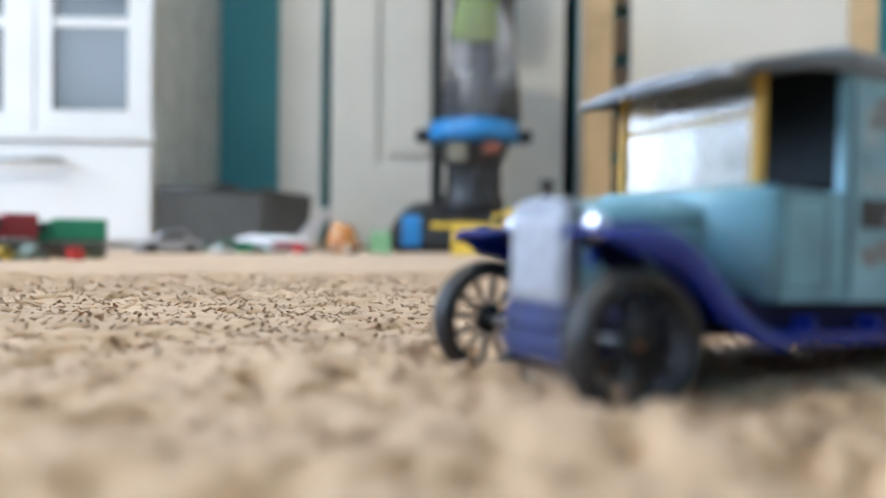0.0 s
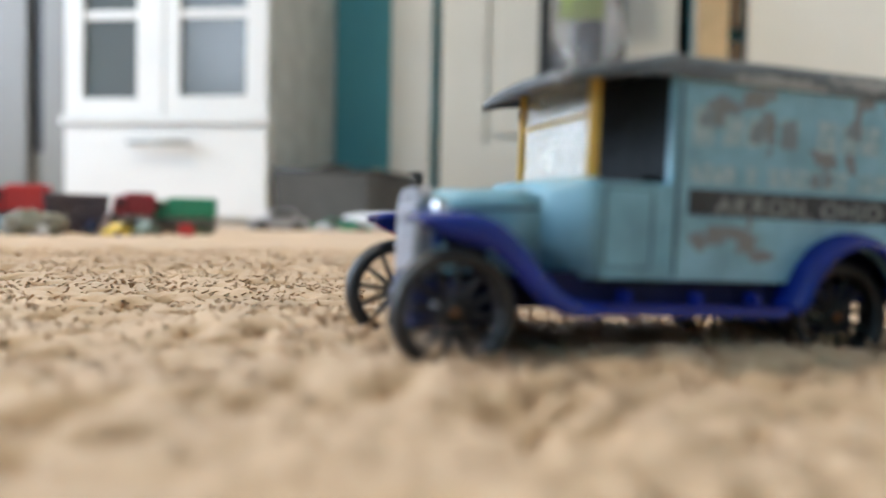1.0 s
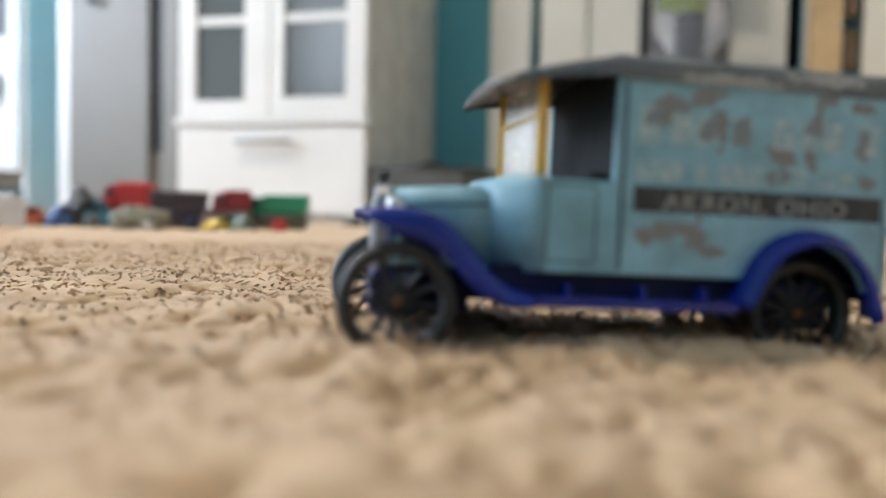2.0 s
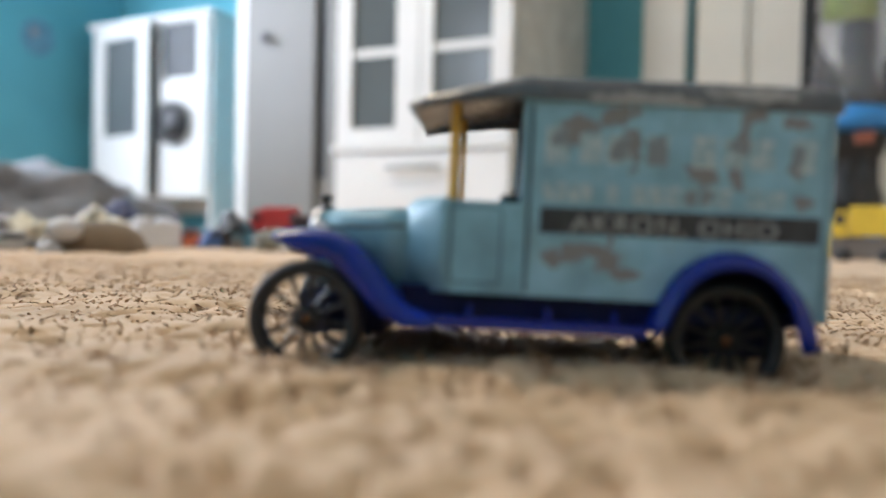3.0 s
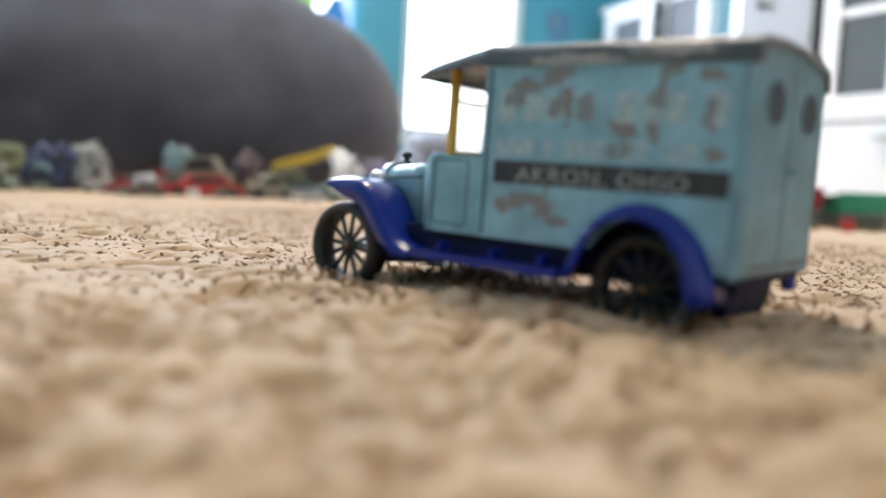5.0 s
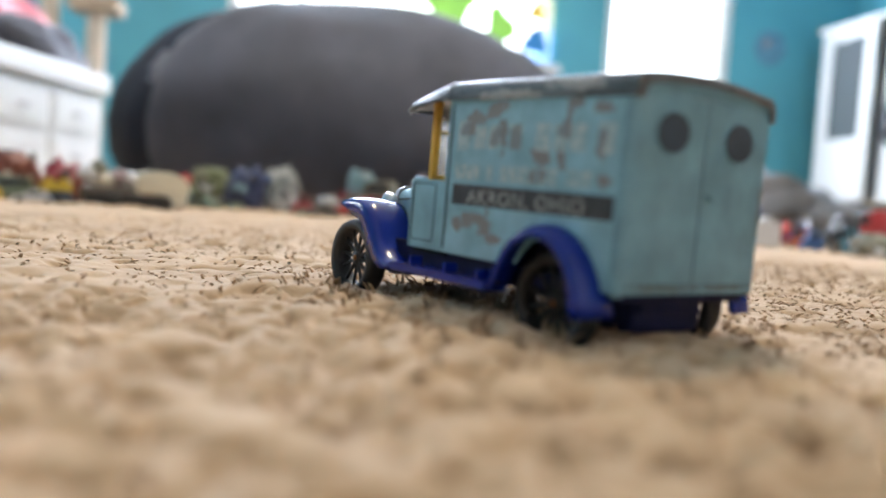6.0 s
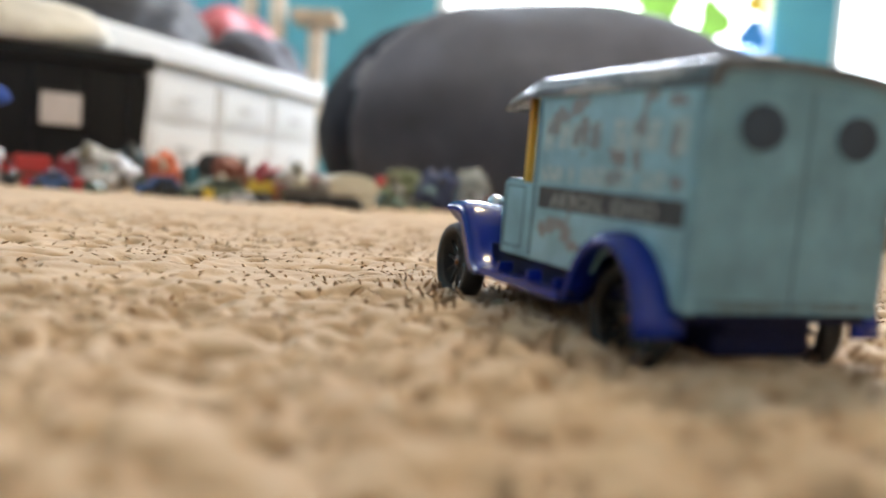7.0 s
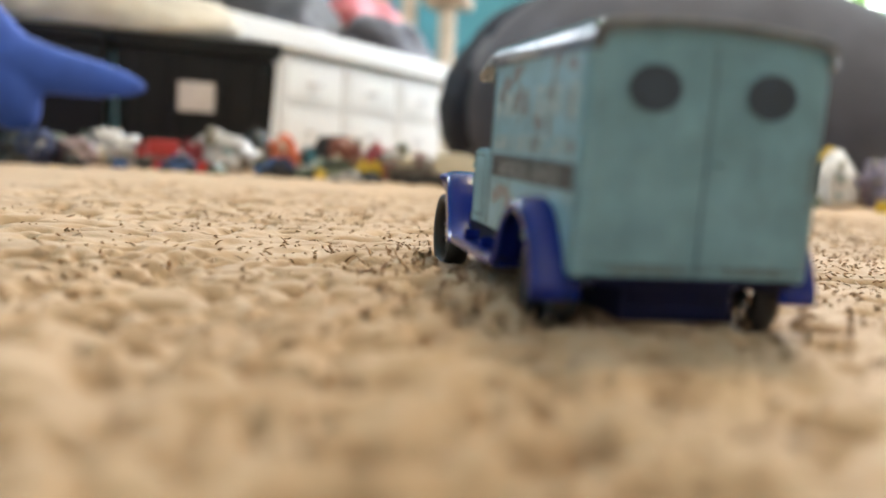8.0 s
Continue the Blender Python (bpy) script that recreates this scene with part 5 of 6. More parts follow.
# grey bedding heap below the narrow window
soft("blanket_heap", room(-2.55, 1.40, 0), (0.42, 0.40, 0.16), M_HEAP, "grey and white blanket heap under the bright window", "blanket", 0.55, 8)
soft("blanket_heap", room(-2.30, 1.72, 0), (0.25, 0.22, 0.10), M_HEAP, "grey blanket heap under the bright window", "blanket", 0.55, 9)

# faded round sticker with a pink spot, on the wall beside the hutch
t = thing("wall_sticker", room(-3.4485, 2.30, 0.90, 90), "faded purple grey round wall sticker with a pink spot", "sticker")
b = bmesh.new()
bmesh.ops.create_cone(b, cap_ends=True, segments=28, radius1=0.085, radius2=0.085, depth=0.002, matrix=Matrix.Rotation(radians(90), 4, "X"))
part("disc", b, M_FADED, t)
b = bmesh.new()
bmesh.ops.create_cone(b, cap_ends=True, segments=18, radius1=0.022, radius2=0.022, depth=0.002, matrix=Matrix.Translation((-0.02, -0.002, 0.02)) @ Matrix.Rotation(radians(90), 4, "X"))
part("spot", b, M_PINKGREY, t, "pink spot")

# stickers on the wide window
for v, z, r, col, lab in ((0.66, 0.93, (0.13, 0.10), M_LIMEGLASS, "lime green leaf shaped window sticker"), (0.90, 0.84, (0.07, 0.09), M_LIMEGLASS, "lime green window sticker"), (1.07, 0.79, (0.06, 0.06), M_SKYBLUE, "bright blue window sticker"), (1.07, 0.93, (0.035, 0.05), M_YELLOW_TOY, "small yellow round window sticker")):
    t = thing("window_sticker", room(-3.405, v, z, 90), lab, "sticker", "stickers on the window")
    pts = []
    for i in range(22):
        a = 2 * math.pi * i / 22
        f = 1 + 0.22 * math.sin(3 * a + v * 9)
        pts.append((r[0] * f * math.cos(a), r[1] * f * math.sin(a)))
    part("film", slab(pts, -0.001, 0.001), col, t)


# ---- toys strewn round the edge of the carpet ----
TOYS = "toys strewn on the carpet"


def toy_wheels(t, length, width, r):
    for x in (-0.30 * length, 0.30 * length):
        for s in (-1, 1):
            b = lathe([(0.0, -0.16 * width), (r * 0.8, -0.16 * width), (r, -0.1 * width), (r, 0.1 * width), (r * 0.8, 0.16 * width), (0.0, 0.16 * width)], 14, "Y")
            bmesh.ops.remove_doubles(b, verts=b.verts, dist=1e-5)
            bmesh.ops.translate(b, vec=(x, s * width * 0.44, r), verts=b.verts)
            part("wheel", b, M_CHARCOAL, t, smooth=True)


def toy_car(u, v, turn, length, height, colour, words):
    """A die-cast car: sills, bonnet, cabin with windows, bumpers, wheels."""
    t = thing("toy_car", room(u, v, 0, turn), words + " toy car lying among other toys on the carpet", "toy car", TOYS)
    h = height * 0.82
    w = min(max(length * 0.42, 0.022), 0.05)
    r = min(h * 0.24, length * 0.13)
    x = length / 2
    outline = [(-x, r * 0.7), (-x * 0.98, h * 0.50), (-x * 0.50, h * 0.58), (-x * 0.28, h * 0.96), (x * 0.42, h), (x * 0.66, h * 0.62), (x * 0.97, h * 0.55), (x, r * 0.7)]
    part("shell", slab(outline, -w / 2, w / 2, min(0.0025, h * 0.06)), colour, t)
    for s in (-1, 1):
        b = slab([(-x * 0.36, h * 0.62), (-x * 0.22, h * 0.88), (x * 0.36, h * 0.90), (x * 0.50, h * 0.65)], s * w / 2 - 0.0006, s * w / 2 + 0.0006)
        part("window", b, M_SMOKE, t)
    part("base", box(bmesh.new(), -x * 0.94, x * 0.94, -w * 0.42, w * 0.42, r * 0.4, r * 0.9), M_CHARCOAL, t)
    toy_wheels(t, length, w, r)


def toy_truck(u, v, turn, length, height, colour, words):
    """A lorry: chassis, cab with window, raised box body, wheels."""
    t = thing("toy_truck", room(u, v, 0, turn), words + " toy truck standing among other toys on the carpet", "toy truck", TOYS)
    w = min(max(length * 0.45, 0.03), 0.055)
    x, h = length / 2, height * 1.02
    r = min(h * 0.2, length * 0.12)
    part("chassis", box(bmesh.new(), -x, x, -w * 0.42, w * 0.42, r * 0.6, h * 0.45, 0.002), M_BROWNGREY, t, "grey lower body")
    part("box_body", box(bmesh.new(), -x * 0.45, x, -w / 2, w / 2, h * 0.47, h, 0.003), colour, t)
    cab = part("cab", slab([(-x, h * 0.45), (-x, h * 0.68), (-x * 0.85, h * 0.92), (-x * 0.50, h * 0.92), (-x * 0.50, h * 0.45)], -w * 0.47, w * 0.47, 0.0015), colour, t)
    part("window", slab([(-x * 0.92, h * 0.68), (-x * 0.82, h * 0.86), (-x * 0.58, h * 0.86), (-x * 0.58, h * 0.68)], -w * 0.48, w * 0.48), M_SMOKE, cab)
    toy_wheels(t, length, w, r)


def toy_bigtruck(u, v, turn, length, height, colour, words):
    """A cream vehicle: rounded hood and drooping nose, open bed piled with grey stuff, dark underbody."""
    t = thing("toy_truck", room(u, v, 0, turn), words + " rounded toy truck with a black underbody on the carpet", "toy truck", TOYS)
    x, h, w = length / 2, height, 0.055
    part("hood", slab([(-x * 0.08, h * 0.34), (-x * 0.08, h * 0.74), (x * 0.12, h * 0.84), (x * 0.45, h * 0.88), (x * 0.76, h * 0.82), (x * 0.95, h * 0.68), (x, h * 0.52), (x, h * 0.34)], -w / 2, w / 2, 0.007), colour, t, "rounded cream hood")
    part("nose", box(bmesh.new(), x * 0.46, x * 0.94, -w * 0.46, w * 0.46, 0.004, h * 0.37, 0.006), colour, t, "cream nose block")
    part("bed", box(bmesh.new(), -x, -x * 0.07, -w * 0.48, w * 0.48, h * 0.30, h * 0.46, 0.004), M_BROWNGREY, t)
    part("base", box(bmesh.new(), -x * 0.98, x * 0.42, -w * 0.52, w * 0.44, 0.006, h * 0.30, 0.002), M_CHARCOAL, t, "black underbody")
    for a, c, r, k in ((-0.86, 0.70, 0.22, M_PALEGREY), (-0.60, 0.58, 0.22, M_CREAMTOY), (-0.34, 0.66, 0.22, M_PINKGREY), (-0.14, 0.60, 0.18, M_PALEGREY), (-0.70, 0.86, 0.14, M_OLIVEGREY)):
        b = bmesh.new()
        bmesh.ops.create_icosphere(b, subdivisions=3, radius=1.0)
        for q in b.verts:
            f = 1 + 0.4 * noise.noise(q.co * 2.3 + Vector((a * 9, 0, 0)))
            q.co = Vector((a * x + q.co.x * r * x * f, -0.008 + q.co.y * 0.018 * f, c * h + q.co.z * h * 0.19 * f))
        part("load", b, k, t, "crumpled stuff piled in the bed", smooth=True)
    toy_wheels(t, length * 0.8, w, h * 0.16)


def toy_box(u, v, turn, length, height, colour, words):
    """A ribbed case with a lid and a handle."""
    t = thing("toy_case", room(u, v, 0, turn), words + " ribbed plastic toy case on the carpet", "toy case", TOYS)
    x, w = length / 2, 0.05
    part("tub", box(bmesh.new(), -x, x, -w / 2, w / 2, 0, height * 0.8, 0.003), colour, t)
    part("lid", box(bmesh.new(), -x * 1.03, x * 1.03, -w * 0.53, w * 0.53, height * 0.8, height, 0.003), colour, t)
    for i in range(5):
        a = -x * 0.8 + i * x * 0.4
        part("rib", box(bmesh.new(), a - 0.003, a + 0.003, -w * 0.53, w * 0.53, height * 0.1, height * 0.76, 0.001), colour, t)


def toy_block(u, v, turn, length, height, colour, words):
    """A building brick with studs."""
    t = thing("toy_brick", room(u, v, 0, turn), words + " plastic toy building brick on the carpet", "toy brick", TOYS)
    x = length / 2
    part("brick_body", box(bmesh.new(), -x, x, -x * 0.6, x * 0.6, 0, height * 0.85, 0.0015), colour, t)
    for a in (-0.5, 0.5):
        for c in (-0.3, 0.3):
            b = bmesh.new()
            tube(b, (a * x, c * x, height * 0.84), (a * x, c * x, height), x * 0.2, x * 0.2, 12)
            part("stud", b, colour, t)


def toy_lump(u, v, turn, length, height, colour, words):
    """A crumpled stuffed toy: soft lobes run together, a patch of another cloth."""
    t = thing("soft_toy", room(u, v, 0, turn), words + " crumpled stuffed toy lying among other toys", "soft toy", TOYS)
    rnd = random.Random(round(u * 1000) * 7 + round(v * 1000))
    b = bmesh.new()
    bmesh.ops.create_icosphere(b, subdivisions=4, radius=1.0)
    x, h, off = length / 2, height * 0.82, Vector((rnd.random() * 40, rnd.random() * 40, 0))
    for q in b.verts:
        n = q.co.copy()
        f = 1 + 0.42 * noise.noise(n * 1.6 + off) + 0.34 * noise.noise(n * 3.4 + off) + 0.16 * noise.noise(n * 8 + off)
        q.co = Vector((n.x * x * f, n.y * 0.030 * f, max(0.0, h * (0.48 + 0.54 * n.z * f))))
    part("stuffed_body", b, colour, t, smooth=True)
    # limbs and patches of other cloths stick out of it
    for k in range(3):
        cloth = rnd.choice((M_PALEGREY, M_CHARCOAL, M_OLIVEGREY, M_GREYTEAL, M_CREAMTOY, M_BROWNGREY))
        a = Vector((rnd.uniform(-0.7, 0.7) * x, rnd.uniform(-0.030, -0.012), h * rnd.uniform(0.15, 0.8)))
        e = a + Vector((rnd.uniform(-0.5, 0.5) * x, -0.006, rnd.uniform(-0.1, 0.3) * h))
        e.z = max(e.z, 0.004)
        b = tube(bmesh.new(), a, e, x * 0.22, x * 0.14, 10)
        ball(b, e, (x * 0.16, x * 0.16, x * 0.16), 10, 6)
        part("limb", b, cloth, t, smooth=True)


def toy_dome(u, v, turn, length, height, colour, words):
    """A flat-footed tortoise-like dome with a rim."""
    t = thing("soft_toy", room(u, v, 0, turn), words + " domed plush toy with a pale rim on the carpet", "soft toy", TOYS)
    x, h = length / 2, height
    prof = [(0.0, 0.0), (x, 0.0), (x * 0.98, h * 0.25), (x * 0.86, h * 0.62), (x * 0.60, h * 0.90), (x * 0.25, h), (0.0, h)]
    b = lathe(prof, 30, "Z")
    bmesh.ops.remove_doubles(b, verts=b.verts, dist=1e-5)
    bmesh.ops.scale(b, vec=(1, 0.6, 1), verts=b.verts)
    part("dome", b, colour, t, "brown plush back", smooth=True)
    for a, z, r in ((-0.72, 0.75, 0.014), (-0.98, 0.18, 0.010)):
        part("pale_patch", ball(bmesh.new(), (a * x, -0.028, z * h), (r * 1.5, r, r), 12, 8), M_PALEGREY, t, smooth=True)


def toy_digger(u, v, turn, length, height, colour, words):
    """A digger: tracked base, cab, bent boom and white bucket."""
    t = thing("toy_digger", room(u, v, 0, turn), words + " toy digger with a raised boom and pale bucket", "toy digger", TOYS)
    x, h = length / 2, height
    part("track", box(bmesh.new(), -x * 0.9, x * 0.05, -0.025, 0.025, 0, h * 0.30, 0.006), M_CHARCOAL, t)
    part("cab", box(bmesh.new(), -x * 0.75, -x * 0.25, -0.02, 0.02, h * 0.30, h * 0.56, 0.004), M_OLIVEGREY, t)
    b = loft([[(-x * 0.95, -0.01, h * 0.50), (-x * 0.95, 0.01, h * 0.50), (-x * 0.90, 0.01, h * 0.66), (-x * 0.90, -0.01, h * 0.66)], [(-x * 0.15, -0.01, h * 0.66), (-x * 0.15, 0.01, h * 0.66), (-x * 0.18, 0.01, h * 0.84), (-x * 0.18, -0.01, h * 0.84)], [(x * 0.45, -0.008, h * 0.86), (x * 0.45, 0.008, h * 0.86), (x * 0.40, 0.008, h), (x * 0.40, -0.008, h)]])
    part("boom", b, colour, t, "yellow boom")
    b = bmesh.new()
    tube(b, (x * 0.42, 0, h * 0.90), (x * 0.78, 0, h * 0.40), 0.014, 0.02, 10)
    ball(b, (x * 0.80, 0, h * 0.24), (x * 0.2, 0.025, h * 0.22), 14, 10)
    part("bucket", b, M_WHITETOY, t, "white arm and bucket", smooth=True)


def toy_plane():
    t = thing("toy_plane", room(-0.42, 1.50, 0, 12), "white toy aeroplane with a red stripe and tall tail", "toy aeroplane", TOYS)
    b = lathe([(0.0, -0.075), (0.010, -0.068), (0.016, -0.04), (0.016, 0.03), (0.010, 0.07), (0.004, 0.085), (0.0, 0.086)], 18, "X", pose(0, 0, 0.022))
    bmesh.ops.remove_doubles(b, verts=b.verts, dist=1e-5)
    body = part("fuselage", b, M_WHITETOY, t, smooth=True)
    part("tail_fin", slab([(0.045, 0.03), (0.085, 0.03), (0.125, 0.092), (0.098, 0.096)], -0.003, 0.003), M_PALEGREY, t, "tall pale grey tail fin")
    part("stripe", box(bmesh.new(), 0.000, 0.060, -0.0165, -0.0150, 0.012, 0.024), M_DARKRED, body, "dull red stripe")
    part("wing", loft([[(-0.02, -0.09, 0.010), (0.015, -0.09, 0.010), (0.015, -0.09, 0.013), (-0.02, -0.09, 0.013)], [(-0.03, 0.09, 0.010), (0.015, 0.09, 0.010), (0.015, 0.09, 0.014), (-0.03, 0.09, 0.014)]]), M_WHITETOY, t)


toy_plane()
toy_car(-0.782, 0.689, 64, 0.030, 0.039, M_BLUE_TOY, "dark blue")
toy_lump(-0.799, 0.754, 62, 0.049, 0.065, M_CHARCOAL, "charcoal")
# a low row of darker cars before the cabinet
toy_car(-0.760, 0.742, 40, 0.056, 0.032, M_BROWNGREY, "brown grey")
toy_car(-0.716, 0.748, 30, 0.050, 0.026, M_OLIVEGREY, "grey")
toy_car(-0.672, 0.758, 36, 0.060, 0.030, M_PLUM, "dark plum")
toy_car(-0.636, 0.792, 48, 0.052, 0.026, M_NAVYTOY, "navy")
toy_car(-0.610, 0.842, 40, 0.056, 0.028, M_CHARCOAL, "black")
toy_car(-0.576, 0.862, 28, 0.060, 0.026, M_BROWN, "tan brown")
toy_car(-0.544, 0.888, 30, 0.052, 0.024, M_OLIVE, "olive")
toy_car(-0.744, 0.721, 16, 0.033, 0.048, M_TEAL_TOY, "teal")
toy_truck(-0.730, 0.770, 16, 0.069, 0.066, M_RED, "red")
toy_box(-0.680, 0.805, 51, 0.081, 0.056, M_PLUM, "dark purple")
toy_car(-0.614, 0.788, 44, 0.026, 0.039, M_PINKGREY, "pinkish grey")
toy_truck(-0.619, 0.856, 39, 0.055, 0.059, M_DARKRED, "dark red")
toy_truck(-0.568, 0.906, 18, 0.091, 0.054, M_GREEN, "green")
toy_car(-0.552, 1.263, 26, 0.110, 0.053, M_SILVER, "silver grey")
toy_lump(-0.665, 0.706, 41, 0.065, 0.039, M_OLIVEGREY, "olive grey ")
toy_car(-0.468, 1.371, 18, 0.131, 0.031, M_GREEN, "flat green")
toy_lump(-0.272, 1.508, -10, 0.055, 0.072, M_ORANGE, "orange and grey")
toy_block(-0.197, 1.515, 1, 0.044, 0.052, M_PALEGREEN, "pale green")
toy_block(-0.025, 1.419, -7, 0.047, 0.070, M_YELLOW_TOY, "yellow")
toy_car(-0.863, 0.425, 67, 0.080, 0.030, M_PALEGREY, "pale grey")
toy_dome(-0.748, 0.462, 76, 0.133, 0.040, M_BROWN, "brown")
toy_lump(-1.014, 0.722, 72, 0.053, 0.088, M_NAVYTOY, "dark blue")
toy_lump(-0.795, 0.532, 52, 0.041, 0.050, M_CREAMTOY, "cream")
toy_car(-0.996, 0.818, 44, 0.041, 0.047, M_BLUE_TOY, "blue")
toy_car(-0.868, 0.734, 34, 0.042, 0.037, M_ORANGERED, "orange red")
toy_car(-0.866, 0.663, 24, 0.053, 0.032, M_GREYTOY, "grey")
toy_car(-1.173, 0.211, 51, 0.075, 0.053, M_CREAMTOY, "cream white")
toy_car(-1.155, 0.270, 70, 0.071, 0.041, M_GREYTEAL, "grey teal")
toy_digger(-1.196, 0.306, 62, 0.161, 0.098, M_YELLOW_TOY, "yellow")
toy_lump(-1.159, 0.403, 61, 0.050, 0.092, M_LILAC, "dark lilac")
toy_car(-1.045, 0.413, 84, 0.046, 0.039, M_YELLOW_TOY, "yellow")
toy_car(-1.022, 0.458, 64, 0.069, 0.052, M_WHITETOY, "white")
toy_lump(-1.186, 0.465, 68, 0.049, 0.059, M_PALEGREY, "pale grey")
toy_lump(-1.210, -0.179, 79, 0.073, 0.078, M_OLIVE, "olive green ")
toy_lump(-1.140, -0.117, 66, 0.064, 0.085, M_NAVYTOY, "dark blue")
toy_lump(-1.259, -0.062, 79, 0.053, 0.091, M_GREYTOY, "grey")
toy_car(-1.118, -0.054, 68, 0.040, 0.049, M_PALEGREY, "lilac white")
toy_car(-1.096, -0.027, 86, 0.035, 0.040, M_PINKRED, "pink red")
toy_lump(-1.153, 0.017, 109, 0.030, 0.038, M_PALEGREY, "white")
toy_car(-1.102, 0.093, 89, 0.131, 0.044, M_RED, "red")
toy_car(-1.201, 0.110, 65, 0.114, 0.083, M_OLIVEGREY, "grey green")
toy_car(-1.081, 0.196, 96, 0.076, 0.050, M_OLIVEGREY, "olive grey")
toy_lump(-1.225, 0.195, 92, 0.049, 0.099, M_PLUM, "dark brown red")
toy_lump(-1.295, 0.087, 94, 0.048, 0.101, M_GREYTEAL, "blue")
toy_lump(-1.060, -0.611, 133, 0.039, 0.086, M_CHARCOAL, "dark green")
toy_lump(-1.030, -0.550, 124, 0.046, 0.076, M_ORANGERED, "orange")
toy_car(-0.890, -0.496, 125, 0.069, 0.037, M_BLUE_TOY, "blue")
toy_car(-1.104, -0.491, 100, 0.126, 0.088, M_CHARCOAL, "black")
toy_lump(-1.064, -0.448, 130, 0.056, 0.082, M_BROWNRED, "brown red")
toy_car(-0.914, -0.425, 130, 0.106, 0.040, M_GREENGREY, "grey green")
toy_lump(-1.031, -0.380, 87, 0.050, 0.065, M_DARKRED, "dark red")
toy_block(-0.903, -0.357, 117, 0.037, 0.034, M_YELLOW_TOY, "yellow")
toy_bigtruck(-0.903, -0.258, 110, 0.138, 0.060, M_CREAMTOY, "cream")
toy_lump(-0.868, -0.759, 121, 0.086, 0.065, M_PALEGREY, "grey and white")
toy_car(-0.795, -0.777, 127, 0.046, 0.037, M_LILAC, "lilac")
toy_truck(-0.866, -0.680, 119, 0.062, 0.046, M_RED, "red")
toy_car(-0.850, -0.632, 128, 0.046, 0.034, M_WHITETOY, "white")
toy_block(-0.868, -0.622, 110, 0.030, 0.050, M_DARKRED, "dark red")
toy_lump(-0.904, -0.594, 137, 0.095, 0.072, M_PALEGREY, "grey and white")
toy_car(-0.823, -0.619, 118, 0.053, 0.034, M_BLUE_TOY, "blue")
toy_block(-0.772, -0.808, 143, 0.052, 0.026, M_YELLOW_TOY, "yellow")
toy_lump(-0.749, -0.795, 121, 0.049, 0.059, M_NAVYTOY, "dark blue")
toy_lump(-0.769, -0.850, 149, 0.046, 0.057, M_CHARCOAL, "dark grey")
toy_lump(-0.779, -0.756, 146, 0.043, 0.054, M_PINKGREY, "dull pink")
toy_truck(0.062, 1.206, -1, 0.097, 0.086, M_YELLOW_TOY, "yellow")
toy_lump(-1.050, 0.314, 80, 0.044, 0.090, M_WHITETOY, "white and yellow")
toy_block(-0.828, 0.623, 79, 0.067, 0.048, M_WHITETOY, "white")
toy_lump(-0.986, 0.650, 72, 0.070, 0.063, M_CREAMTOY, "cream")
toy_car(-0.991, 0.739, 57, 0.072, 0.062, M_TEAL_TOY, "teal blue")


# small pieces that fill the gaps of the heap, behind the larger toys
heap = random.Random(17)
PALETTE = ((M_CHARCOAL, "black"), (M_NAVYTOY, "dark blue"), (M_GREYTOY, "grey"), (M_PALEGREY, "pale grey"), (M_DARKRED, "dark red"), (M_OLIVE, "olive green"), (M_BROWNGREY, "brown grey"), (M_PLUM, "plum"), (M_TEAL_TOY, "teal"), (M_CREAMTOY, "cream"), (M_RED, "red"), (M_GREENGREY, "grey green"))
for row, (u0, v0, u1, v1) in enumerate(((-0.80, -0.86, -1.10, -0.55), (-1.05, -0.60, -1.16, -0.20), (-1.20, -0.22, -1.24, 0.25), (-1.22, 0.22, -1.14, 0.62), (-1.12, 0.60, -1.00, 0.95))):
    for k in range(19):
        f = (k + heap.uniform(0.1, 0.9)) / 19
        u, v = u0 + (u1 - u0) * f - heap.uniform(-0.01, 0.07), v0 + (v1 - v0) * f
        colour, words = heap.choice(PALETTE)
        kind = heap.random()
        turn = heap.uniform(40, 140)
        if kind < 0.45:
            toy_lump(u, v, turn, heap.uniform(0.026, 0.052), heap.uniform(0.026, 0.066), colour, words)
        elif kind < 0.75:
            toy_block(u, v, turn, heap.uniform(0.022, 0.046), heap.uniform(0.020, 0.050), colour, words)
        else:
            toy_car(u, v, turn, heap.uniform(0.05, 0.085), heap.uniform(0.028, 0.042), colour, words)

# tiny bits scattered before the heap
BRIGHT = ((M_RED, "red"), (M_YELLOW_TOY, "yellow"), (M_BLUE_TOY, "blue"), (M_GREENGREY, "grey green"), (M_CHARCOAL, "black"), (M_WHITETOY, "white"), (M_BROWNGREY, "brown grey"), (M_TEAL_TOY, "teal"))
for row, (u0, v0, u1, v1) in enumerate(((-0.70, -0.86, -0.86, -0.55), (-0.84, -0.58, -0.90, -0.20), (-1.02, -0.22, -1.05, 0.25), (-1.02, 0.22, -0.96, 0.60), (-0.92, 0.60, -0.82, 0.90), (-0.74, 0.66, -0.50, 0.87), (-0.60, 1.24, -0.24, 1.42))):
    for k in range(7):
        f = (k + heap.uniform(0.1, 0.9)) / 7
        u, v = u0 + (u1 - u0) * f + heap.uniform(-0.03, 0.02), v0 + (v1 - v0) * f
        colour, words = heap.choice(BRIGHT)
        turn = heap.uniform(40, 140)
        if heap.random() < 0.55:
            toy_block(u, v, turn, heap.uniform(0.016, 0.032), heap.uniform(0.012, 0.022), colour, words)
        else:
            toy_car(u, v, turn, heap.uniform(0.035, 0.060), heap.uniform(0.020, 0.028), colour, words)
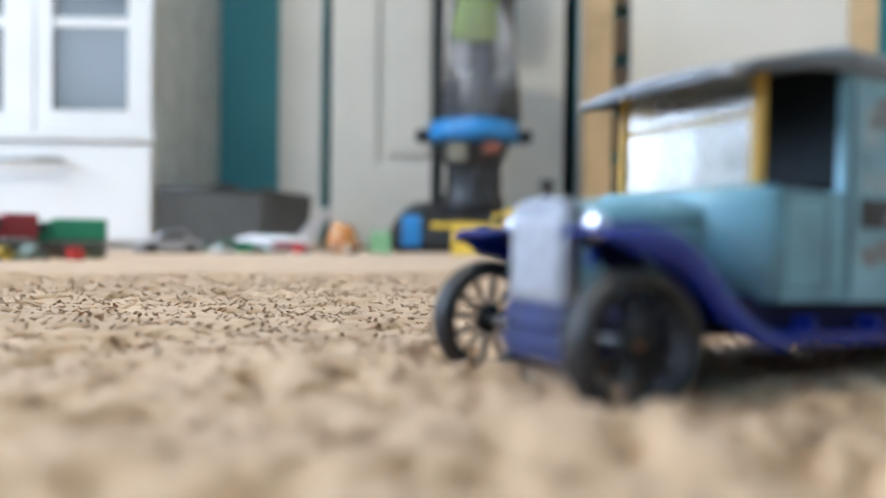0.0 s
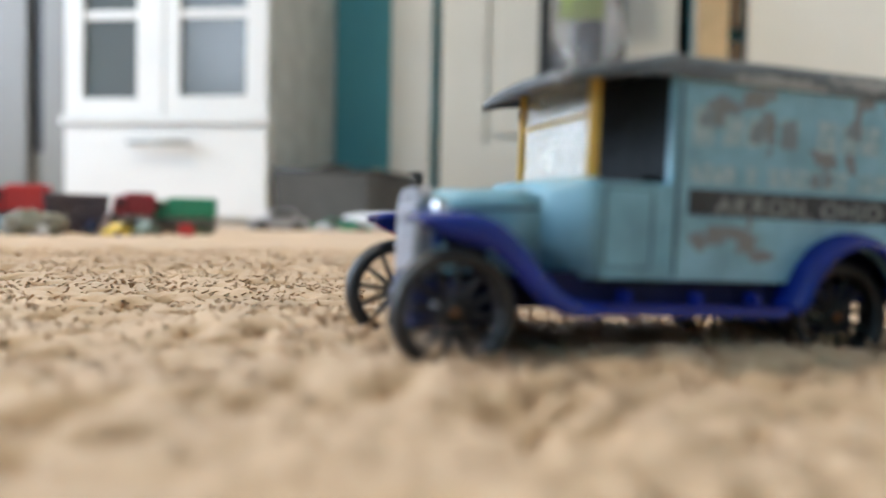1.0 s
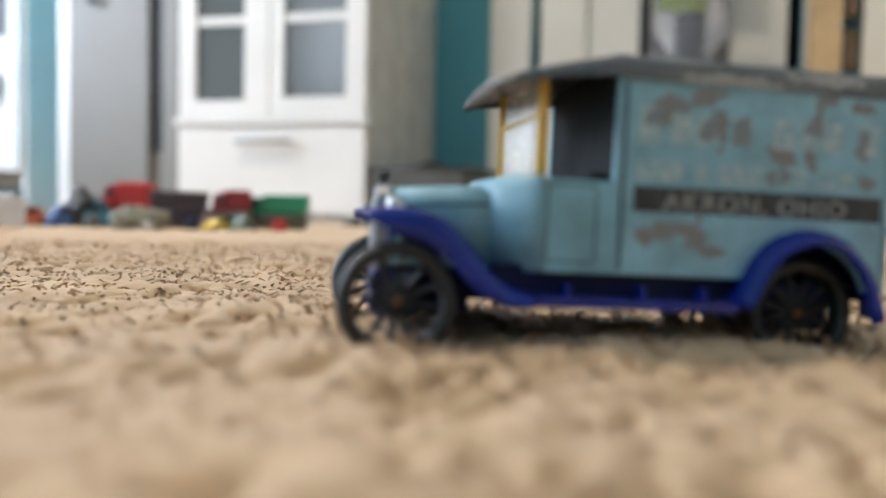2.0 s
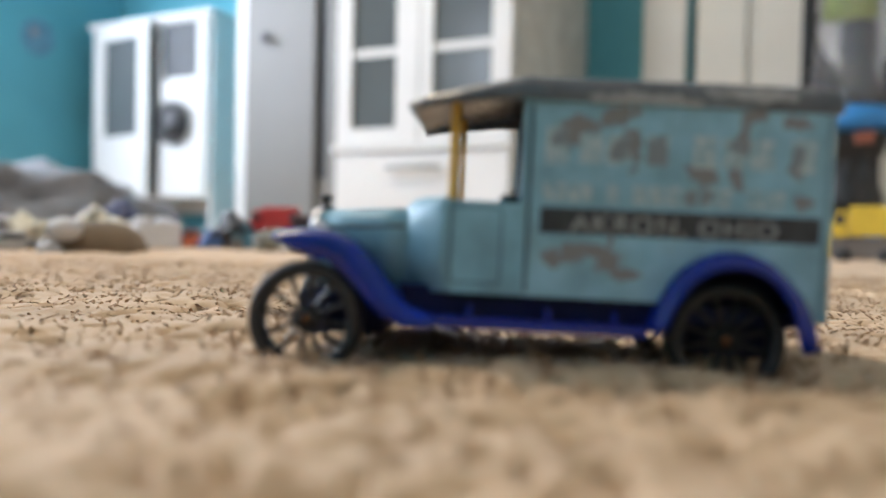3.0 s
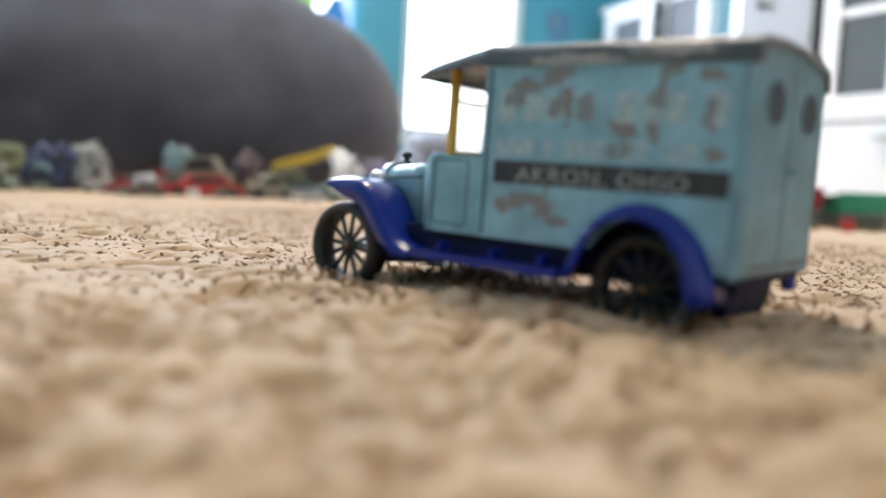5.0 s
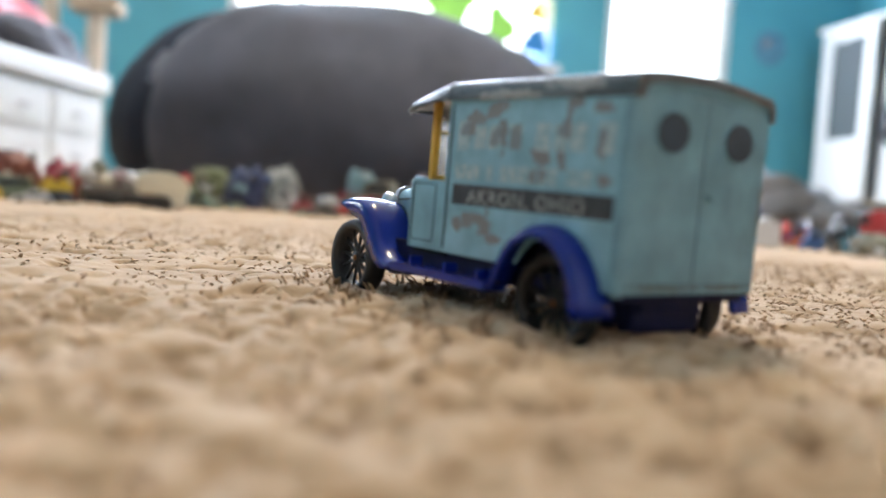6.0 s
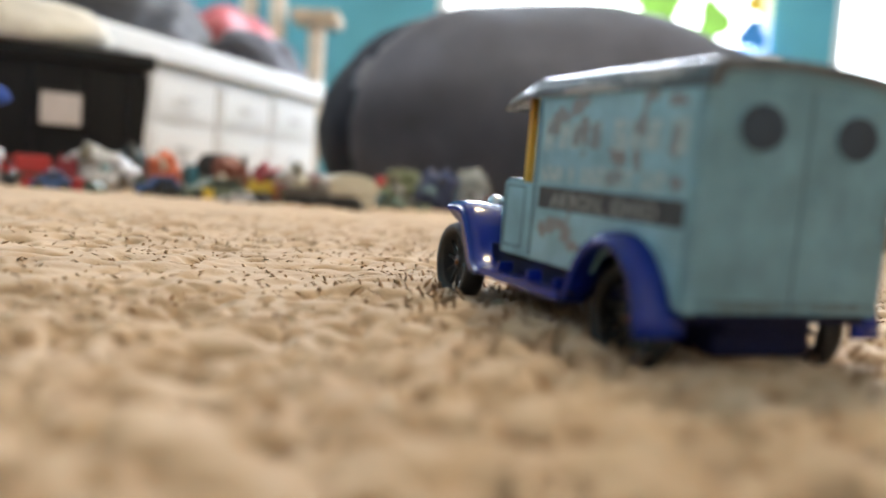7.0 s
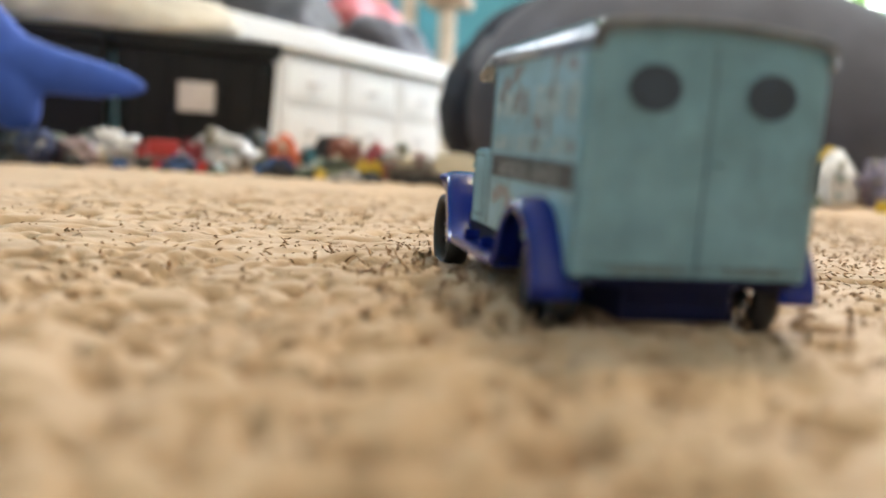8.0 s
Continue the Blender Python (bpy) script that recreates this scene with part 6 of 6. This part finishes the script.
# ---- carpet: backing, and its cut pile as a matted surface with gaps between the tufts ----
ob = part("floor", box(bmesh.new(), -3.45, 1.80, -2.40, 2.78, -0.05, -0.0125), M_CARPET_BASE)
ob.matrix_world = ROOM
tagged(ob, "tan carpet floor", "floor", kind="structure")


def smooth_noise(x, y, size, seed):
    """Value noise from -1 to 1 with cells of that size."""
    table = np.random.default_rng(seed).uniform(-1, 1, (256, 256))
    p, q = x / size, y / size
    i, j = np.floor(p).astype(int), np.floor(q).astype(int)
    f, g = p - i, q - j
    f, g = f * f * (3 - 2 * f), g * g * (3 - 2 * g)
    at = lambda a, c: table[(i + a) % 256, (j + c) % 256]
    return (at(0, 0) * (1 - f) + at(1, 0) * f) * (1 - g) + (at(0, 1) * (1 - f) + at(1, 1) * f) * g


def sheet(name, x, y, z, keep=None):
    """A grid mesh over those coordinates."""
    ny, nx = x.shape
    me = bpy.data.meshes.new(name)
    co = np.stack([x, y, z], -1).astype(np.float32).reshape(-1)
    idx = np.arange(nx * ny, dtype=np.int32).reshape(ny, nx)
    quads = np.stack([idx[:-1, :-1], idx[:-1, 1:], idx[1:, 1:], idx[1:, :-1]], -1)
    if keep is not None:
        quads = quads[keep[:-1, :-1] & keep[1:, 1:] & keep[:-1, 1:] & keep[1:, :-1]]
    quads = quads.reshape(-1, 4)
    me.vertices.add(nx * ny)
    me.vertices.foreach_set("co", co)
    me.loops.add(quads.size)
    me.loops.foreach_set("vertex_index", quads.reshape(-1))
    me.polygons.add(len(quads))
    me.polygons.foreach_set("loop_start", np.arange(0, quads.size, 4, dtype=np.int32))
    me.polygons.foreach_set("use_smooth", np.ones(len(quads), bool))
    me.update(calc_edges=True)
    me.materials.append(M_CARPET_BASE)
    return tagged(new(name, me), "matted tan carpet pile with gaps between tufts", "carpet", kind="stuff")


# the lie of the near pile: soft lumps, and hollows pressed into it
STEP = 0.0014
gx = np.arange(-0.62, 0.42, STEP)
gy = np.arange(-0.27, 0.58, STEP)
X, Y = np.meshgrid(gx, gy)
wx = X + 0.004 * smooth_noise(X, Y, 0.012, 1)
wy = Y + 0.004 * smooth_noise(X, Y, 0.012, 2)
Z = 0.0014 * smooth_noise(wx, wy, 0.030, 3) + 0.0009 * smooth_noise(wx, wy, 0.011, 4) + 0.0003 * smooth_noise(wx, wy, 0.005, 5)
rng = np.random.default_rng(11)


def press(count, long, wide, deep, area=(-0.62, 0.42, -0.27, 0.58)):
    """Stamps elongated hollows at random places and turns over an area (x0, x1, y0, y1)."""
    for cx, cy, a, l, w, d in zip(rng.uniform(area[0], area[1], count), rng.uniform(area[2], area[3], count), rng.uniform(0, np.pi, count), rng.uniform(*long, count), rng.uniform(*wide, count), rng.uniform(*deep, count)):
        r = int(2.2 * l / STEP) + 1
        i, j = int((cy - gy[0]) / STEP), int((cx - gx[0]) / STEP)
        s = np.s_[max(0, i - r):i + r, max(0, j - r):j + r]
        dx, dy = X[s] - cx, Y[s] - cy
        p, q = dx * np.cos(a) + dy * np.sin(a), -dx * np.sin(a) + dy * np.cos(a)
        Z[s] -= d * np.exp(-(p / l) ** 2 - (q / w) ** 2)


press(850, (0.0024, 0.0052), (0.0012, 0.0018), (0.0012, 0.0034))
press(2500, (0.0036, 0.0085), (0.0026, 0.0050), (0.0018, 0.0060))
# the pile is more ruffled south-east of the van
press(900, (0.0030, 0.0070), (0.0014, 0.0026), (0.0018, 0.0046), (-0.06, 0.30, -0.24, -0.035))
# the pile stands fuller round the van, and the wheels press it down
Z += 0.0020 * np.exp(-(np.maximum(np.abs(X) - 0.075, 0) / 0.03) ** 2 - (np.maximum(np.abs(Y) - 0.045, 0) / 0.025) ** 2)
for cx, half in TRACK.items():
    for cy in (-half, half):
        Z -= 0.0065 * np.exp(-((X - cx) / 0.012) ** 4 - ((Y - cy) / 0.0050) ** 4)
Z = np.clip(Z + 0.0042, -0.0100, 0.0088)
sheet("carpet_pile", X, Y, Z)

# far pile, coarser, joined under the near one
fx, fy = np.meshgrid(np.arange(-4.2, 2.7, 0.014), np.arange(-3.2, 4.1, 0.014))
fu, fv = fx * math.cos(radians(25)) - fy * math.sin(radians(25)), fx * math.sin(radians(25)) + fy * math.cos(radians(25))
FZ = 0.0030 + 0.0018 * smooth_noise(fx, fy, 0.03, 7) + 0.0010 * smooth_noise(fx, fy, 0.014, 8)
inside = (fx > -0.60) & (fx < 0.40) & (fy > -0.25) & (fy < 0.56)
FZ = np.where(inside, FZ - 0.0075, FZ)
sheet("carpet_pile_far", fx, fy, FZ, (fu > -3.44) & (fv > -2.39) & (((fu < 1.79) & (fv < 2.05)) | ((fu < -2.0) & (fv < 2.77))))


# cut yarns, one by one, over the near carpet: each leans with its neighbours, so that partings open between the clumps
def tufts(name, gap, seed, area, thick, rise, fade):
    """Yarns over an area (x0, x1, y0, y1), their tops up to rise over the pile, thinning out towards its rim over fade; fewer stand up in the trodden stretch south of the van."""
    r = np.random.default_rng(seed)
    x, y = np.meshgrid(np.arange(area[0], area[1], gap), np.arange(area[2], area[3], gap))
    x, y = x.ravel(), y.ravel()
    x, y = x + r.uniform(-0.45, 0.45, len(x)) * gap, y + r.uniform(-0.45, 0.45, len(y)) * gap
    free = ~((np.abs(np.abs(x) - 0.052) < 0.0130) & (np.abs(np.abs(y) - np.where(x < 0, 0.0282, 0.0268)) < 0.0050))
    rim = np.minimum(np.minimum(x - area[0], area[1] - x), np.minimum(y - area[2], area[3] - y))
    free &= r.uniform(0, 1, len(x)) < rim / fade * (0.12 + 0.58 * np.clip((y - 0.03 + 0.35 * np.minimum(x, 0)) / 0.13, 0, 1))
    x, y = x[free], y[free]
    n = len(x)
    ground = Z[np.clip(((y - gy[0]) / STEP).astype(int), 0, len(gy) - 1), np.clip(((x - gx[0]) / STEP).astype(int), 0, len(gx) - 1)]
    top = ground + 0.0003 + rise * r.beta(1.3, 2.4, n)
    low = ground - 0.0020
    lx = 0.0046 * smooth_noise(x, y, 0.012, 31) + 0.0022 * smooth_noise(x, y, 0.004, 33) + r.normal(0, 0.0022, n)
    ly = 0.0046 * smooth_noise(x, y, 0.012, 32) + 0.0022 * smooth_noise(x, y, 0.004, 34) + r.normal(0, 0.0022, n)
    rad = r.uniform(0.65, 1.15, n) * thick
    spin = r.uniform(0, 2 * np.pi, n)
    v = np.empty((n, 10, 3), np.float32)
    k = 0
    for f, w in ((0.0, 1.0), (0.62, 1.05), (0.93, 0.85)):
        for j in range(3):
            b = spin + 2 * np.pi * j / 3 + f * 0.8
            v[:, k] = np.stack([x + lx * f ** 1.6 + np.cos(b) * rad * w, y + ly * f ** 1.6 + np.sin(b) * rad * w, low + (top - low) * f], -1)
            k += 1
    v[:, 9] = np.stack([x + lx * 1.08, y + ly * 1.08, top], -1)
    f = []
    for s in (0, 3):
        for j in range(3):
            p, q = s + j, s + (j + 1) % 3
            f += [(p, q, q + 3), (p, q + 3, p + 3)]
    f += [(6, 7, 9), (7, 8, 9), (8, 6, 9)]
    tri = (np.array(f, np.int32)[None] + (np.arange(n, dtype=np.int32) * 10)[:, None, None]).reshape(-1)
    me = bpy.data.meshes.new(name)
    me.vertices.add(n * 10)
    me.vertices.foreach_set("co", v.reshape(-1))
    me.loops.add(len(tri))
    me.loops.foreach_set("vertex_index", tri)
    me.polygons.add(len(tri) // 3)
    me.polygons.foreach_set("loop_start", np.arange(0, len(tri), 3, dtype=np.int32))
    me.polygons.foreach_set("use_smooth", np.ones(len(tri) // 3, bool))
    me.update(calc_edges=True)
    me.materials.append(M_TUFT)
    return tagged(new(name, me), "matted tan cut pile carpet, tuft by tuft", "carpet", kind="stuff")


tufts("carpet_tufts", 0.0048, 21, (-0.60, 0.41, -0.30, 0.56), 0.0009, 0.0011, 0.06)
# the pile stands taller close round the van, where nothing has trodden it
tufts("carpet_fringe", 0.0026, 22, (-0.095, 0.105, -0.075, 0.060), 0.0006, 0.0046, 0.02)
